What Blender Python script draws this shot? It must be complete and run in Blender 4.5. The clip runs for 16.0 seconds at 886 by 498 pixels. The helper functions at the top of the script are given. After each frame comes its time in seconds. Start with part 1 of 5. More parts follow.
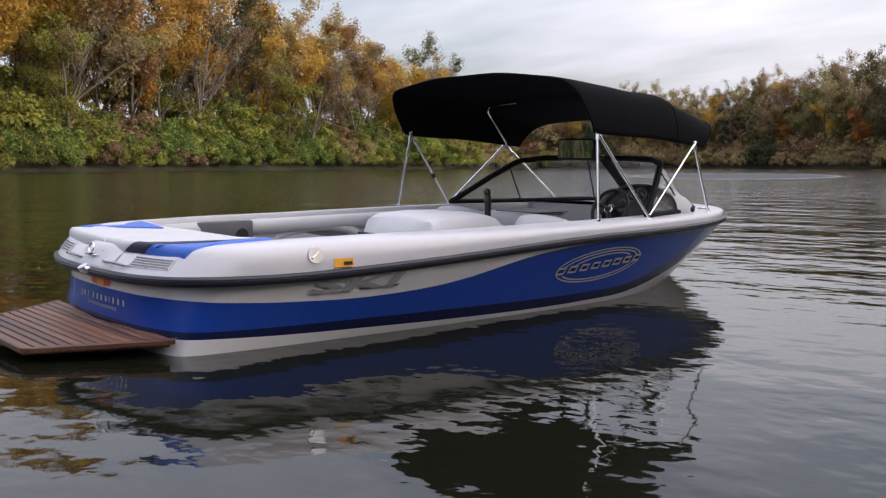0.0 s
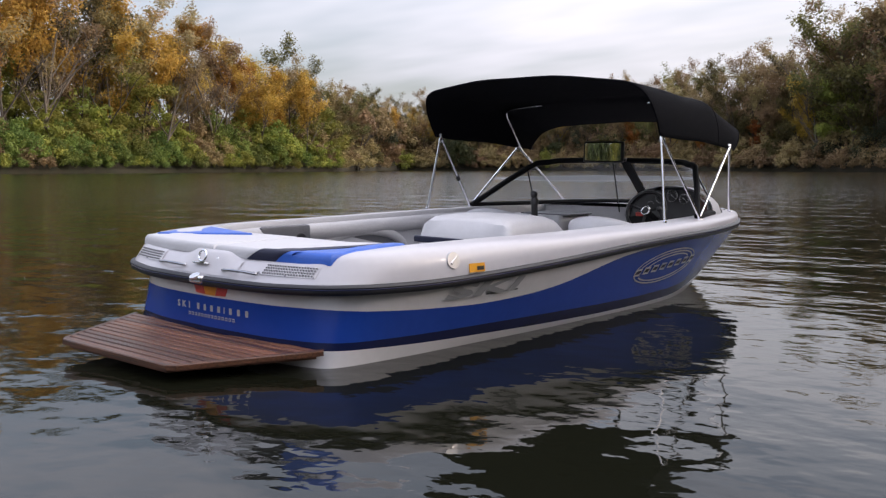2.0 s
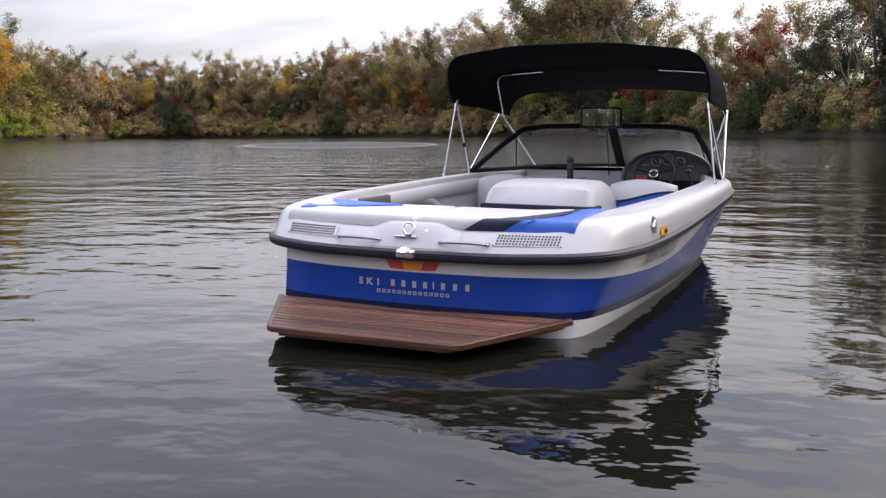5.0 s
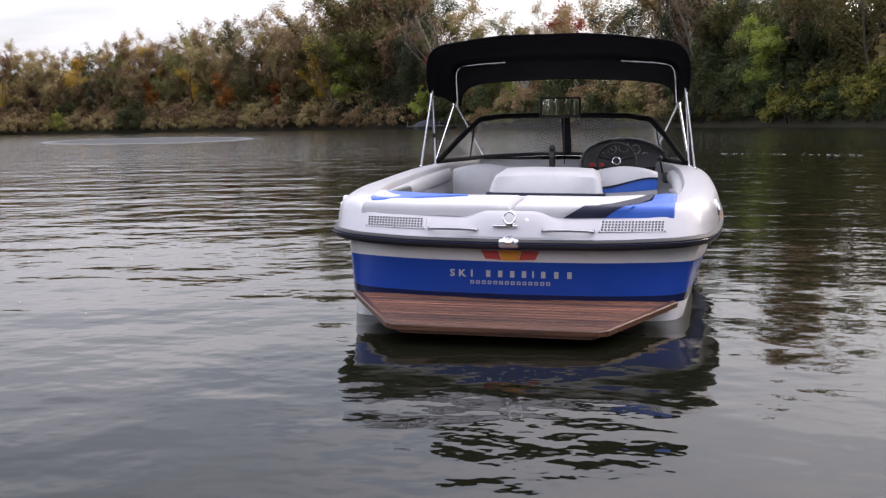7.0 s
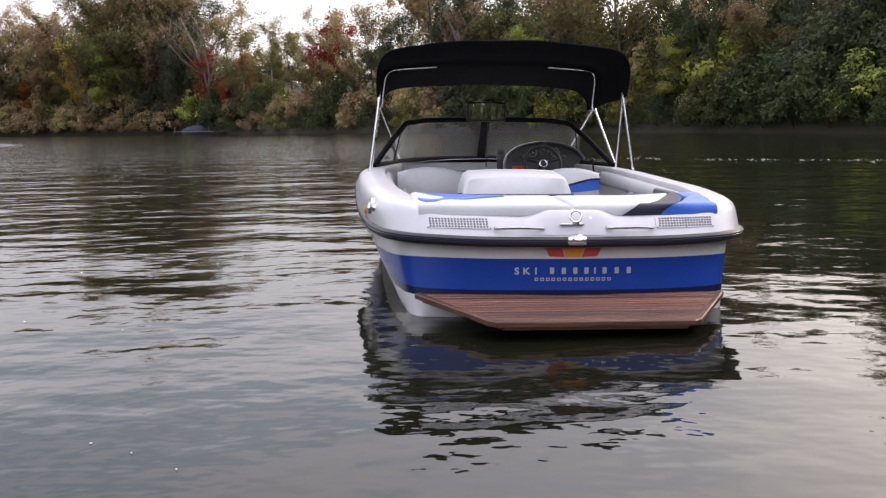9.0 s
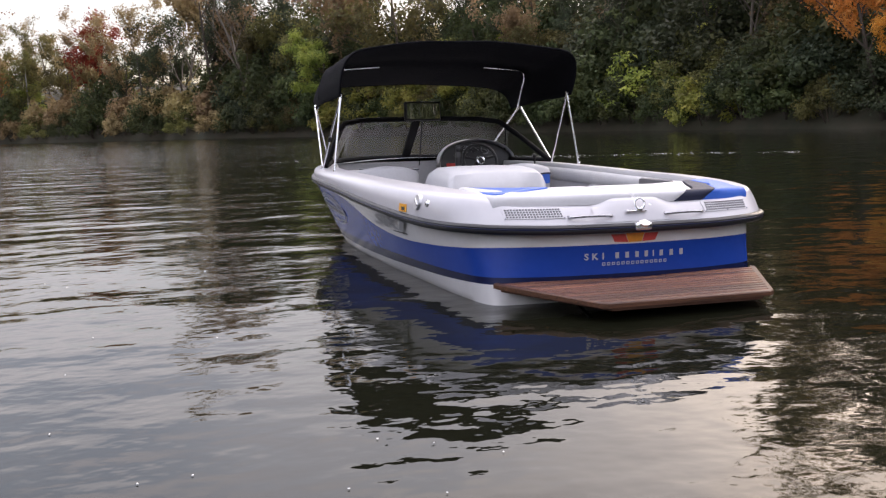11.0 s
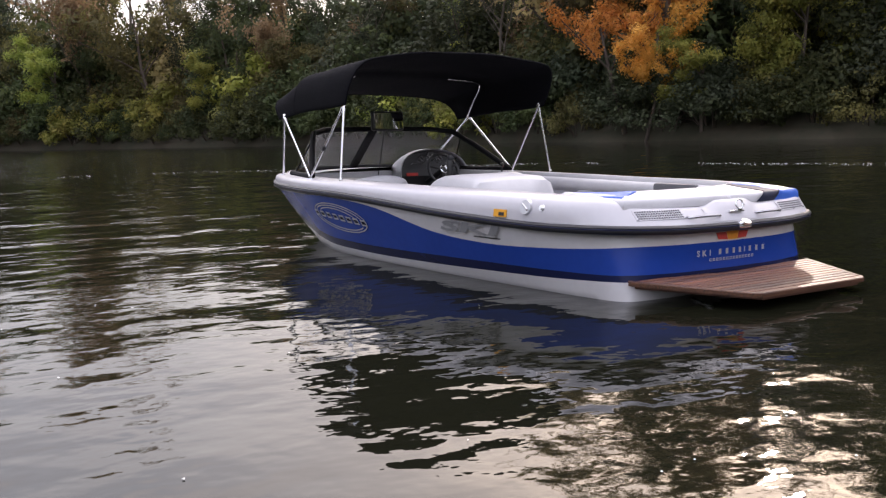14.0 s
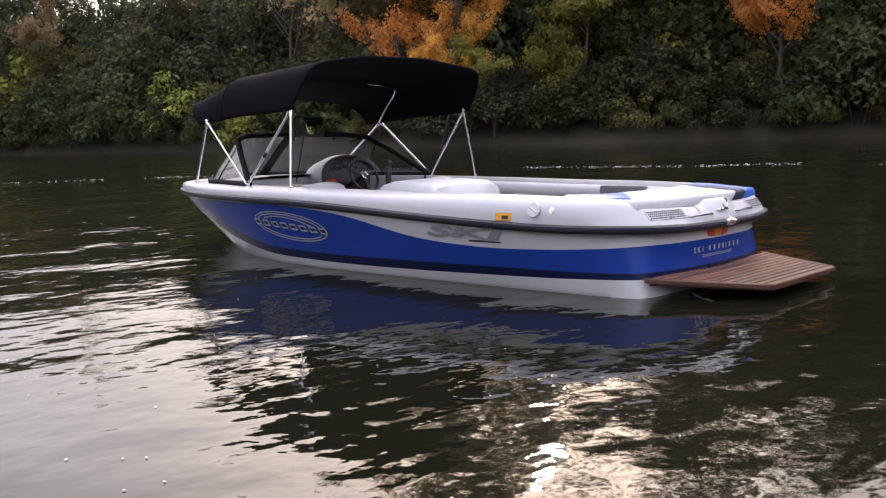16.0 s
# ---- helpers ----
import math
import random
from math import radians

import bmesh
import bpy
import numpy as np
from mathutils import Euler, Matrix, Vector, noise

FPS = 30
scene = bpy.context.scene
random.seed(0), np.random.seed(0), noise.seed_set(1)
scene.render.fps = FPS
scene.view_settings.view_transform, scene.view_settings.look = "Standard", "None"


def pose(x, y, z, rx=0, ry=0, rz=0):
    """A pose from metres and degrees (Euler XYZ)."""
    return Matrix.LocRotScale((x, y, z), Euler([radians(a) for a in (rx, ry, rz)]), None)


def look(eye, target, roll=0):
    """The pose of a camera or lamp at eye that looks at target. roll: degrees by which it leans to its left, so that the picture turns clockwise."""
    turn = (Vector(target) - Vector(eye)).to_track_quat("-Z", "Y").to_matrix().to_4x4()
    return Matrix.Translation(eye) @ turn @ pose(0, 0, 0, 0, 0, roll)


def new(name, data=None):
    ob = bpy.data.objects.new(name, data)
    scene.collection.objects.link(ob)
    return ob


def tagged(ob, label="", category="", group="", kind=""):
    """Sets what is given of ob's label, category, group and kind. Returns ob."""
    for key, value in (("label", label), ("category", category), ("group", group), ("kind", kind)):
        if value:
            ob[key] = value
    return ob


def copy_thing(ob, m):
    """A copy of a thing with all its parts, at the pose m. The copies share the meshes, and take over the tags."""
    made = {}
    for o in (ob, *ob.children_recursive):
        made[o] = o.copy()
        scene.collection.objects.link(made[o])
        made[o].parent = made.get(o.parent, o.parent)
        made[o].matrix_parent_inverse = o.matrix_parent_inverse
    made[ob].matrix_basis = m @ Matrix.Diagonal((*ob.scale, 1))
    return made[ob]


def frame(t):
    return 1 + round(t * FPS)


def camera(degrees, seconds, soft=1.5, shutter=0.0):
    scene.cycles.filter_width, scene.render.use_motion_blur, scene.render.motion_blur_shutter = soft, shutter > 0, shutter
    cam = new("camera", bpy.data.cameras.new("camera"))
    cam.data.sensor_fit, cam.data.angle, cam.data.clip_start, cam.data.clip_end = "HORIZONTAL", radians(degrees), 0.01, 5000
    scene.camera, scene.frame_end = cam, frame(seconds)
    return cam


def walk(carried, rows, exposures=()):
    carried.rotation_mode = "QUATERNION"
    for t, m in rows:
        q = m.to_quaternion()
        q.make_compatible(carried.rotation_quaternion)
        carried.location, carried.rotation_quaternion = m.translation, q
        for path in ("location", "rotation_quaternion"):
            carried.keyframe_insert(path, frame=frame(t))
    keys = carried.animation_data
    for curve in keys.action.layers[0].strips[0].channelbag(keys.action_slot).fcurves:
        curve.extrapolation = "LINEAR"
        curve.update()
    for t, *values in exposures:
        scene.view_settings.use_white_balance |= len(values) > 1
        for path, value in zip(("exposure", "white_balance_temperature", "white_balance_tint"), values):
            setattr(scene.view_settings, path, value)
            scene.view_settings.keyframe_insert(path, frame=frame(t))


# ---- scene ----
cam = camera(50.3, 16.0, soft=1.3)
PATH = [
    (0, (5.414, -2.105, 1.022), (3.926, -0.781, 0.845), 0.0),
    (0.5, (5.144, -2.343, 1.016), (3.702, -0.968, 0.846), -0.0),
    (1, (4.865, -2.593, 1.025), (3.468, -1.172, 0.854), 0.2),
    (1.5, (4.568, -2.847, 1.027), (3.221, -1.377, 0.86), 0.1),
    (2, (4.253, -3.102, 1.023), (2.983, -1.567, 0.851), -0.0),
    (2.5, (3.919, -3.347, 1.046), (2.756, -1.732, 0.846), 0.2),
    (3, (3.559, -3.598, 1.042), (2.485, -1.924, 0.832), 0.0),
    (3.5, (3.167, -3.828, 1.031), (2.162, -2.112, 0.815), 0.1),
    (6, (1.248, -4.568, 1.022), (0.679, -2.669, 0.763), -0.6),
    (6.5, (0.887, -4.648, 1.019), (0.419, -2.721, 0.756), -0.5),
    (7, (0.565, -4.713, 1.021), (0.193, -2.766, 0.759), -1.0),
    (7.5, (0.207, -4.753, 1.029), (-0.061, -2.787, 0.782), -1.5),
    (8, (-0.168, -4.8, 1.028), (-0.326, -2.82, 0.791), -1.3),
    (8.5, (-0.558, -4.826, 1.017), (-0.587, -2.84, 0.777), -1.1),
    (9, (-0.962, -4.88, 1.027), (-0.851, -2.899, 0.769), -0.9),
    (9.5, (-1.335, -4.855, 1.02), (-1.08, -2.893, 0.732), -0.9),
    (12, (-3.397, -4.583, 1.035), (-2.651, -2.742, 0.8), -2.6),
    (12.5, (-3.742, -4.447, 1.043), (-2.908, -2.643, 0.812), -2.7),
    (13, (-4.083, -4.29, 1.056), (-3.162, -2.531, 0.82), -2.6),
    (13.5, (-4.414, -4.108, 1.048), (-3.416, -2.392, 0.802), -2.0),
    (14, (-4.725, -3.904, 1.06), (-3.643, -2.24, 0.809), -1.7),
    (14.5, (-5.025, -3.697, 1.058), (-3.846, -2.1, 0.812), -1.9),
    (15, (-5.284, -3.455, 1.053), (-4.01, -1.933, 0.809), -2.0),
    (15.5, (-5.569, -3.196, 1.093), (-4.207, -1.754, 0.836), -2.1),
    (16, (-5.818, -2.939, 1.093), (-4.377, -1.575, 0.841), -1.9),
]
walk(cam, [(t, look(eye, target, roll)) for t, eye, target, roll in PATH],
     exposures=[(0, -0.10, 6600, 16), (2.5, -0.08, 6600, 16), (3.5, 0.10, 6600, 16), (7, 0.20, 6700, 17), (9.5, 0.32, 6800, 18), (12.5, 0.28, 6850, 19), (16, 0.36, 6700, 20)])

# ---- world, sun, exposure ----
SUN_AZ, SUN_EL = 53.0, 20.0   # degrees, clockwise from +y; height
world = bpy.data.worlds.new("sky")
scene.world = world
world.use_nodes = True
wn, wl = world.node_tree.nodes, world.node_tree.links
wn.clear()
w_out = wn.new("ShaderNodeOutputWorld")
w_bg = wn.new("ShaderNodeBackground")
w_sky = wn.new("ShaderNodeTexSky")
w_sky.sky_type = "NISHITA"
w_sky.sun_disc = False
w_sky.sun_elevation, w_sky.sun_rotation = radians(SUN_EL), radians(SUN_AZ)
w_sky.air_density, w_sky.dust_density = 1.0, 2.0
w_tc = wn.new("ShaderNodeTexCoord")
# cloud layer: the view direction carried up to a flat sheet, so that clouds bunch towards the horizon
w_sep = wn.new("ShaderNodeSeparateXYZ")
w_add = wn.new("ShaderNodeMath"); w_add.operation = "MAXIMUM"; w_add.inputs[1].default_value = 0.0
w_add2 = wn.new("ShaderNodeMath"); w_add2.operation = "ADD"; w_add2.inputs[1].default_value = 0.12
w_dx = wn.new("ShaderNodeMath"); w_dx.operation = "DIVIDE"
w_dy = wn.new("ShaderNodeMath"); w_dy.operation = "DIVIDE"
w_com = wn.new("ShaderNodeCombineXYZ")
w_noise = wn.new("ShaderNodeTexNoise")
w_noise.inputs["Scale"].default_value = 0.55
w_noise.inputs["Detail"].default_value = 4
w_noise.inputs["Roughness"].default_value = 0.55
w_ramp = wn.new("ShaderNodeValToRGB")
w_ramp.color_ramp.elements[0].position, w_ramp.color_ramp.elements[1].position = 0.30, 0.64
w_map = wn.new("ShaderNodeMapping")
w_map.inputs["Scale"].default_value = (0.7, 1.3, 1.0)
w_map.inputs["Rotation"].default_value = (0, 0, radians(20))
w_map.inputs["Location"].default_value = (0.4, 1.3, 0)
w_mix = wn.new("ShaderNodeMixRGB")
# clouds are brighter and warmer towards the sun
w_dot = wn.new("ShaderNodeVectorMath"); w_dot.operation = "DOT_PRODUCT"
w_dot.inputs[1].default_value = (math.sin(radians(SUN_AZ)) * math.cos(radians(SUN_EL)), math.cos(radians(SUN_AZ)) * math.cos(radians(SUN_EL)), math.sin(radians(SUN_EL)))
w_cl = wn.new("ShaderNodeValToRGB")
w_cl.color_ramp.elements[0].position, w_cl.color_ramp.elements[0].color = 0.0, (6.2, 6.4, 7.0, 1)
w_cl.color_ramp.elements[1].position, w_cl.color_ramp.elements[1].color = 1.0, (11.0, 10.5, 10.0, 1)
e = w_cl.color_ramp.elements.new(0.62); e.color = (7.8, 7.7, 7.9, 1)
e = w_cl.color_ramp.elements.new(0.86); e.color = (9.4, 9.2, 9.05, 1)
w_el = wn.new("ShaderNodeMath"); w_el.operation = "MULTIPLY_ADD"; w_el.inputs[1].default_value, w_el.inputs[2].default_value = 2.7, 0.90
w_up = wn.new("ShaderNodeVectorMath"); w_up.operation = "SCALE"
w_bg.inputs["Strength"].default_value = 0.125
for a, b in ((w_tc.outputs["Generated"], w_sep.inputs[0]), (w_sep.outputs["Z"], w_add.inputs[0]), (w_add.outputs[0], w_add2.inputs[0]),
             (w_sep.outputs["X"], w_dx.inputs[0]), (w_add2.outputs[0], w_dx.inputs[1]), (w_sep.outputs["Y"], w_dy.inputs[0]), (w_add2.outputs[0], w_dy.inputs[1]),
             (w_dx.outputs[0], w_com.inputs[0]), (w_dy.outputs[0], w_com.inputs[1]), (w_com.outputs[0], w_map.inputs[0]), (w_map.outputs[0], w_noise.inputs["Vector"]),
             (w_noise.outputs["Fac"], w_ramp.inputs[0]), (w_ramp.outputs["Color"], w_mix.inputs["Fac"]), (w_sky.outputs["Color"], w_mix.inputs["Color1"]),
             (w_tc.outputs["Generated"], w_dot.inputs[0]), (w_dot.outputs["Value"], w_cl.inputs[0]), (w_cl.outputs["Color"], w_mix.inputs["Color2"]),
             (w_add.outputs[0], w_el.inputs[0]), (w_mix.outputs["Color"], w_up.inputs[0]), (w_el.outputs[0], w_up.inputs["Scale"]), (w_up.outputs[0], w_bg.inputs["Color"]), (w_bg.outputs[0], w_out.inputs["Surface"])):
    wl.new(a, b)

sun_data = bpy.data.lights.new("sun", "SUN")
sun_data.energy, sun_data.angle, sun_data.color = 1.25, radians(1.5), (1.0, 0.9, 0.78)
sun = new("sun", sun_data)
sd = Vector((math.sin(radians(SUN_AZ)) * math.cos(radians(SUN_EL)), math.cos(radians(SUN_AZ)) * math.cos(radians(SUN_EL)), math.sin(radians(SUN_EL))))
sun.matrix_world = look(sd * 50, (0, 0, 0))


# ---- materials ----
def mat(name, color, rough=0.5, metal=0.0, var=0.0, scale=8.0, bump=0.0, bscale=60.0, coat=0.0, spec=0.5, color2=None, stretch=(1, 1, 1), rnd=0.0):
    """A surface with two scales of variation, fine relief and, where wanted, a random shade per object."""
    m = bpy.data.materials.new(name)
    m.use_nodes = True
    n, l = m.node_tree.nodes, m.node_tree.links
    b = n["Principled BSDF"]
    b.inputs["Roughness"].default_value = rough
    b.inputs["Metallic"].default_value = metal
    b.inputs["Coat Weight"].default_value = coat
    b.inputs["Coat Roughness"].default_value = 0.08
    b.inputs["Specular IOR Level"].default_value = spec
    b.inputs["Base Color"].default_value = (*color, 1)
    tc = n.new("ShaderNodeTexCoord")
    mp = n.new("ShaderNodeMapping")
    mp.inputs["Scale"].default_value = stretch
    l.new(tc.outputs["Object"], mp.inputs[0])
    if var or color2:
        big, fine = n.new("ShaderNodeTexNoise"), n.new("ShaderNodeTexNoise")
        big.inputs["Scale"].default_value, fine.inputs["Scale"].default_value = scale, scale * 7
        big.inputs["Detail"].default_value = fine.inputs["Detail"].default_value = 4
        l.new(mp.outputs[0], big.inputs["Vector"]); l.new(mp.outputs[0], fine.inputs["Vector"])
        add = n.new("ShaderNodeMixRGB"); add.inputs["Fac"].default_value = 0.4
        l.new(big.outputs["Fac"], add.inputs["Color1"]); l.new(fine.outputs["Fac"], add.inputs["Color2"])
        r = n.new("ShaderNodeValToRGB")
        c2 = color2 or tuple(c * (1 - var) for c in color)
        c1 = color if color2 else tuple(min(1, c * (1 + var)) for c in color)
        r.color_ramp.elements[0].position, r.color_ramp.elements[1].position = 0.35, 0.65
        r.color_ramp.elements[0].color, r.color_ramp.elements[1].color = (*c2, 1), (*c1, 1)
        l.new(add.outputs["Color"], r.inputs[0])
        out = r.outputs["Color"]
        if rnd:
            oi = n.new("ShaderNodeObjectInfo")
            hs = n.new("ShaderNodeHueSaturation")
            mr = n.new("ShaderNodeMapRange")
            mr.inputs["To Min"].default_value, mr.inputs["To Max"].default_value = 1 - rnd, 1 + rnd
            l.new(oi.outputs["Random"], mr.inputs["Value"]); l.new(mr.outputs[0], hs.inputs["Value"]); l.new(out, hs.inputs["Color"])
            out = hs.outputs["Color"]
        l.new(out, b.inputs["Base Color"])
        rr = n.new("ShaderNodeMapRange")
        rr.inputs["To Min"].default_value, rr.inputs["To Max"].default_value = rough * 0.8, min(1, rough * 1.25)
        l.new(add.outputs["Color"], rr.inputs["Value"]); l.new(rr.outputs[0], b.inputs["Roughness"])
    if bump:
        bn = n.new("ShaderNodeTexNoise"); bn.inputs["Scale"].default_value = bscale; bn.inputs["Detail"].default_value = 5
        l.new(mp.outputs[0], bn.inputs["Vector"])
        bu = n.new("ShaderNodeBump"); bu.inputs["Strength"].default_value = bump; bu.inputs["Distance"].default_value = 0.01
        l.new(bn.outputs["Fac"], bu.inputs["Height"]); l.new(bu.outputs[0], b.inputs["Normal"])
    return m


def foliage(name, a, b_, c, rnd=0.25):
    """Leaves: three tones spread over the single leaves, and a shade per plant."""
    m = bpy.data.materials.new(name)
    m.use_nodes = True
    n, l = m.node_tree.nodes, m.node_tree.links
    b = n["Principled BSDF"]
    b.inputs["Roughness"].default_value = 0.6
    b.inputs["Specular IOR Level"].default_value = 0.25
    g, r = n.new("ShaderNodeNewGeometry"), n.new("ShaderNodeValToRGB")
    r.color_ramp.elements[0].color, r.color_ramp.elements[1].color = (*a, 1), (*c, 1)
    r.color_ramp.elements.new(0.5).color = (*b_, 1)
    tc, nz, mxn = n.new("ShaderNodeTexCoord"), n.new("ShaderNodeTexNoise"), n.new("ShaderNodeMixRGB")
    nz.inputs["Scale"].default_value, nz.inputs["Detail"].default_value = 0.55, 2
    mxn.inputs["Fac"].default_value = 0.28
    st = n.new("ShaderNodeMapRange"); st.inputs["From Min"].default_value, st.inputs["From Max"].default_value = 0.3, 0.7
    l.new(tc.outputs["Object"], nz.inputs["Vector"]); l.new(nz.outputs["Fac"], st.inputs["Value"])
    l.new(st.outputs[0], mxn.inputs["Color1"]); l.new(g.outputs["Random Per Island"], mxn.inputs["Color2"])
    l.new(mxn.outputs["Color"], r.inputs[0])
    oi, hs, mr, mh = n.new("ShaderNodeObjectInfo"), n.new("ShaderNodeHueSaturation"), n.new("ShaderNodeMapRange"), n.new("ShaderNodeMapRange")
    mr.inputs["To Min"].default_value, mr.inputs["To Max"].default_value = 1 - rnd, 1 + rnd
    mh.inputs["To Min"].default_value, mh.inputs["To Max"].default_value = 0.475, 0.525
    l.new(oi.outputs["Random"], mr.inputs["Value"]); l.new(mr.outputs[0], hs.inputs["Value"])
    l.new(oi.outputs["Random"], mh.inputs["Value"]); l.new(mh.outputs[0], hs.inputs["Hue"])
    l.new(r.outputs["Color"], hs.inputs["Color"]); l.new(hs.outputs["Color"], b.inputs["Base Color"])
    tr, mx = n.new("ShaderNodeBsdfTranslucent"), n.new("ShaderNodeMixShader")
    mx.inputs["Fac"].default_value = 0.42
    l.new(hs.outputs["Color"], tr.inputs["Color"]); l.new(b.outputs[0], mx.inputs[1]); l.new(tr.outputs[0], mx.inputs[2])
    l.new(mx.outputs[0], n["Material Output"].inputs["Surface"])
    return m


M_WHITE = mat("white gelcoat", (0.565, 0.55, 0.576), 0.30, var=0.03, scale=3, coat=0.25)
M_HULLW = mat("hull white gelcoat", (0.61, 0.594, 0.60), 0.22, var=0.04, scale=3, coat=0.25)
M_BLUE = mat("blue gelcoat", (0.012, 0.050, 0.29), 0.22, var=0.06, scale=3, coat=0.04, spec=0.2)
M_NAVY = mat("navy gelcoat", (0.008, 0.012, 0.05), 0.22, var=0.08, scale=3, coat=0.04, spec=0.2)
M_RUB = mat("black rubber", (0.012, 0.012, 0.016), 0.42, var=0.2, scale=20, bump=0.1, bscale=90)
M_CHROME = mat("polished steel", (0.82, 0.82, 0.84), 0.2, 1.0, var=0.04, scale=30)
M_CANVAS = mat("black canvas", (0.0045, 0.0045, 0.0065), 0.95, var=0.25, scale=6, bump=0.35, bscale=420, spec=0.1)
M_VINYLW = mat("white vinyl", (0.57, 0.563, 0.58), 0.42, var=0.04, scale=6, bump=0.12, bscale=220)
M_VINYLG = mat("grey vinyl", (0.47, 0.465, 0.48), 0.45, var=0.06, scale=6, bump=0.15, bscale=220)
M_VINYLD = mat("dark grey vinyl", (0.10, 0.10, 0.11), 0.5, var=0.12, scale=8, bump=0.15, bscale=220)
M_VINYLB = mat("blue vinyl", (0.035, 0.13, 0.55), 0.4, var=0.06, scale=8, bump=0.12, bscale=220)
M_VINYLN = mat("navy vinyl", (0.008, 0.011, 0.035), 0.6, var=0.1, scale=8, bump=0.12, bscale=220)
M_CARPET = mat("grey carpet", (0.10, 0.10, 0.105), 0.95, var=0.25, scale=60, bump=0.5, bscale=500)
M_STEEL = mat("dull steel", (0.42, 0.42, 0.44), 0.22, 1.0, var=0.06, scale=30)
M_BLACK = mat("black plastic", (0.014, 0.014, 0.015), 0.38, var=0.2, scale=15, bump=0.08, bscale=300)
M_DASH = mat("dash grey plastic", (0.30, 0.30, 0.31), 0.45, var=0.08, scale=10, bump=0.1, bscale=300)
M_TEAK = mat("teak", (0.25, 0.105, 0.055), 0.36, scale=4, color2=(0.05, 0.020, 0.012), stretch=(0.7, 22, 22), bump=0.15, bscale=30, rnd=0.55, spec=0.5)
M_TEAKE = mat("teak end", (0.11, 0.045, 0.025), 0.5, var=0.3, scale=6, stretch=(1, 10, 10))
M_YEL = mat("yellow label", (0.80, 0.36, 0.02), 0.45, var=0.05, scale=20)
M_RED = mat("red decal", (0.55, 0.06, 0.05), 0.35, var=0.08, scale=20)
M_ORNG = mat("amber decal", (0.75, 0.30, 0.03), 0.35, var=0.08, scale=20)
M_SILVER = mat("silver decal", (0.42, 0.42, 0.44), 0.35, 0.3, var=0.06, scale=20)
M_GREYD = mat("grey decal", (0.25, 0.25, 0.255), 0.5, var=0.06, scale=20)
M_GAUGE = mat("gauge face", (0.55, 0.55, 0.55), 0.4, var=0.1, scale=30)
M_BARK = mat("bark", (0.10, 0.075, 0.055), 0.9, scale=2.0, color2=(0.045, 0.034, 0.027), stretch=(6, 6, 1), bump=0.6, bscale=8, rnd=0.3)
M_TWIG = mat("grey twigs", (0.15, 0.125, 0.10), 0.9, var=0.2, scale=1, rnd=0.3)
M_MUD = mat("muddy bank", (0.055, 0.042, 0.026), 0.9, scale=0.35, color2=(0.025, 0.028, 0.012), bump=0.8, bscale=2.0)
M_WOOD = mat("weathered timber", (0.22, 0.19, 0.16), 0.85, var=0.25, scale=2, stretch=(1, 8, 8))

M_GLASS = bpy.data.materials.new("tinted glass")
M_GLASS.use_nodes = True
gn, gl = M_GLASS.node_tree.nodes, M_GLASS.node_tree.links
gn.remove(gn["Principled BSDF"])
g_t, g_g, g_m = gn.new("ShaderNodeBsdfTransparent"), gn.new("ShaderNodeBsdfGlossy"), gn.new("ShaderNodeMixShader")
g_t.inputs["Color"].default_value = (0.80, 0.83, 0.84, 1)
g_g.inputs["Roughness"].default_value = 0.03
g_l, g_p, g_a = gn.new("ShaderNodeLayerWeight"), gn.new("ShaderNodeMath"), gn.new("ShaderNodeMath")
g_l.inputs["Blend"].default_value = 0.5
g_p.operation, g_a.operation = "POWER", "MULTIPLY_ADD"
g_p.inputs[1].default_value, g_a.inputs[1].default_value, g_a.inputs[2].default_value = 3.5, 0.75, 0.05
gl.new(g_l.outputs["Facing"], g_p.inputs[0]); gl.new(g_p.outputs[0], g_a.inputs[0]); gl.new(g_a.outputs[0], g_m.inputs[0])
gl.new(g_t.outputs[0], g_m.inputs[1]); gl.new(g_g.outputs[0], g_m.inputs[2])
gl.new(g_m.outputs[0], gn["Material Output"].inputs["Surface"])

M_FRAME = mat("black powder-coated frame", (0.006, 0.006, 0.007), 0.7, var=0.2, scale=15, spec=0.15)
M_SATIN = mat("satin steel", (0.62, 0.62, 0.64), 0.34, 1.0, var=0.05, scale=30)
M_MIRROR = mat("mirror", (0.9, 0.9, 0.9), 0.02, 1.0)

M_WATER = bpy.data.materials.new("river water")
M_WATER.use_nodes = True
n, l = M_WATER.node_tree.nodes, M_WATER.node_tree.links
b = n["Principled BSDF"]
b.inputs["Base Color"].default_value = (0.008, 0.0085, 0.005, 1)
b.inputs["Roughness"].default_value = 0.025
b.inputs["IOR"].default_value = 1.33
tc = n.new("ShaderNodeTexCoord")
prev = None
# calm water in the boat's lee
lee, calm = n.new("ShaderNodeVectorMath"), n.new("ShaderNodeMapRange")
lee.operation = "DISTANCE"
lee.inputs[1].default_value = (3.6, 1.2, 0)
calm.inputs["From Min"].default_value, calm.inputs["From Max"].default_value, calm.inputs["To Min"].default_value, calm.inputs["To Max"].default_value = 2.5, 6.0, 0.68, 1.0
l.new(tc.outputs["Object"], lee.inputs[0]); l.new(lee.outputs["Value"], calm.inputs["Value"])
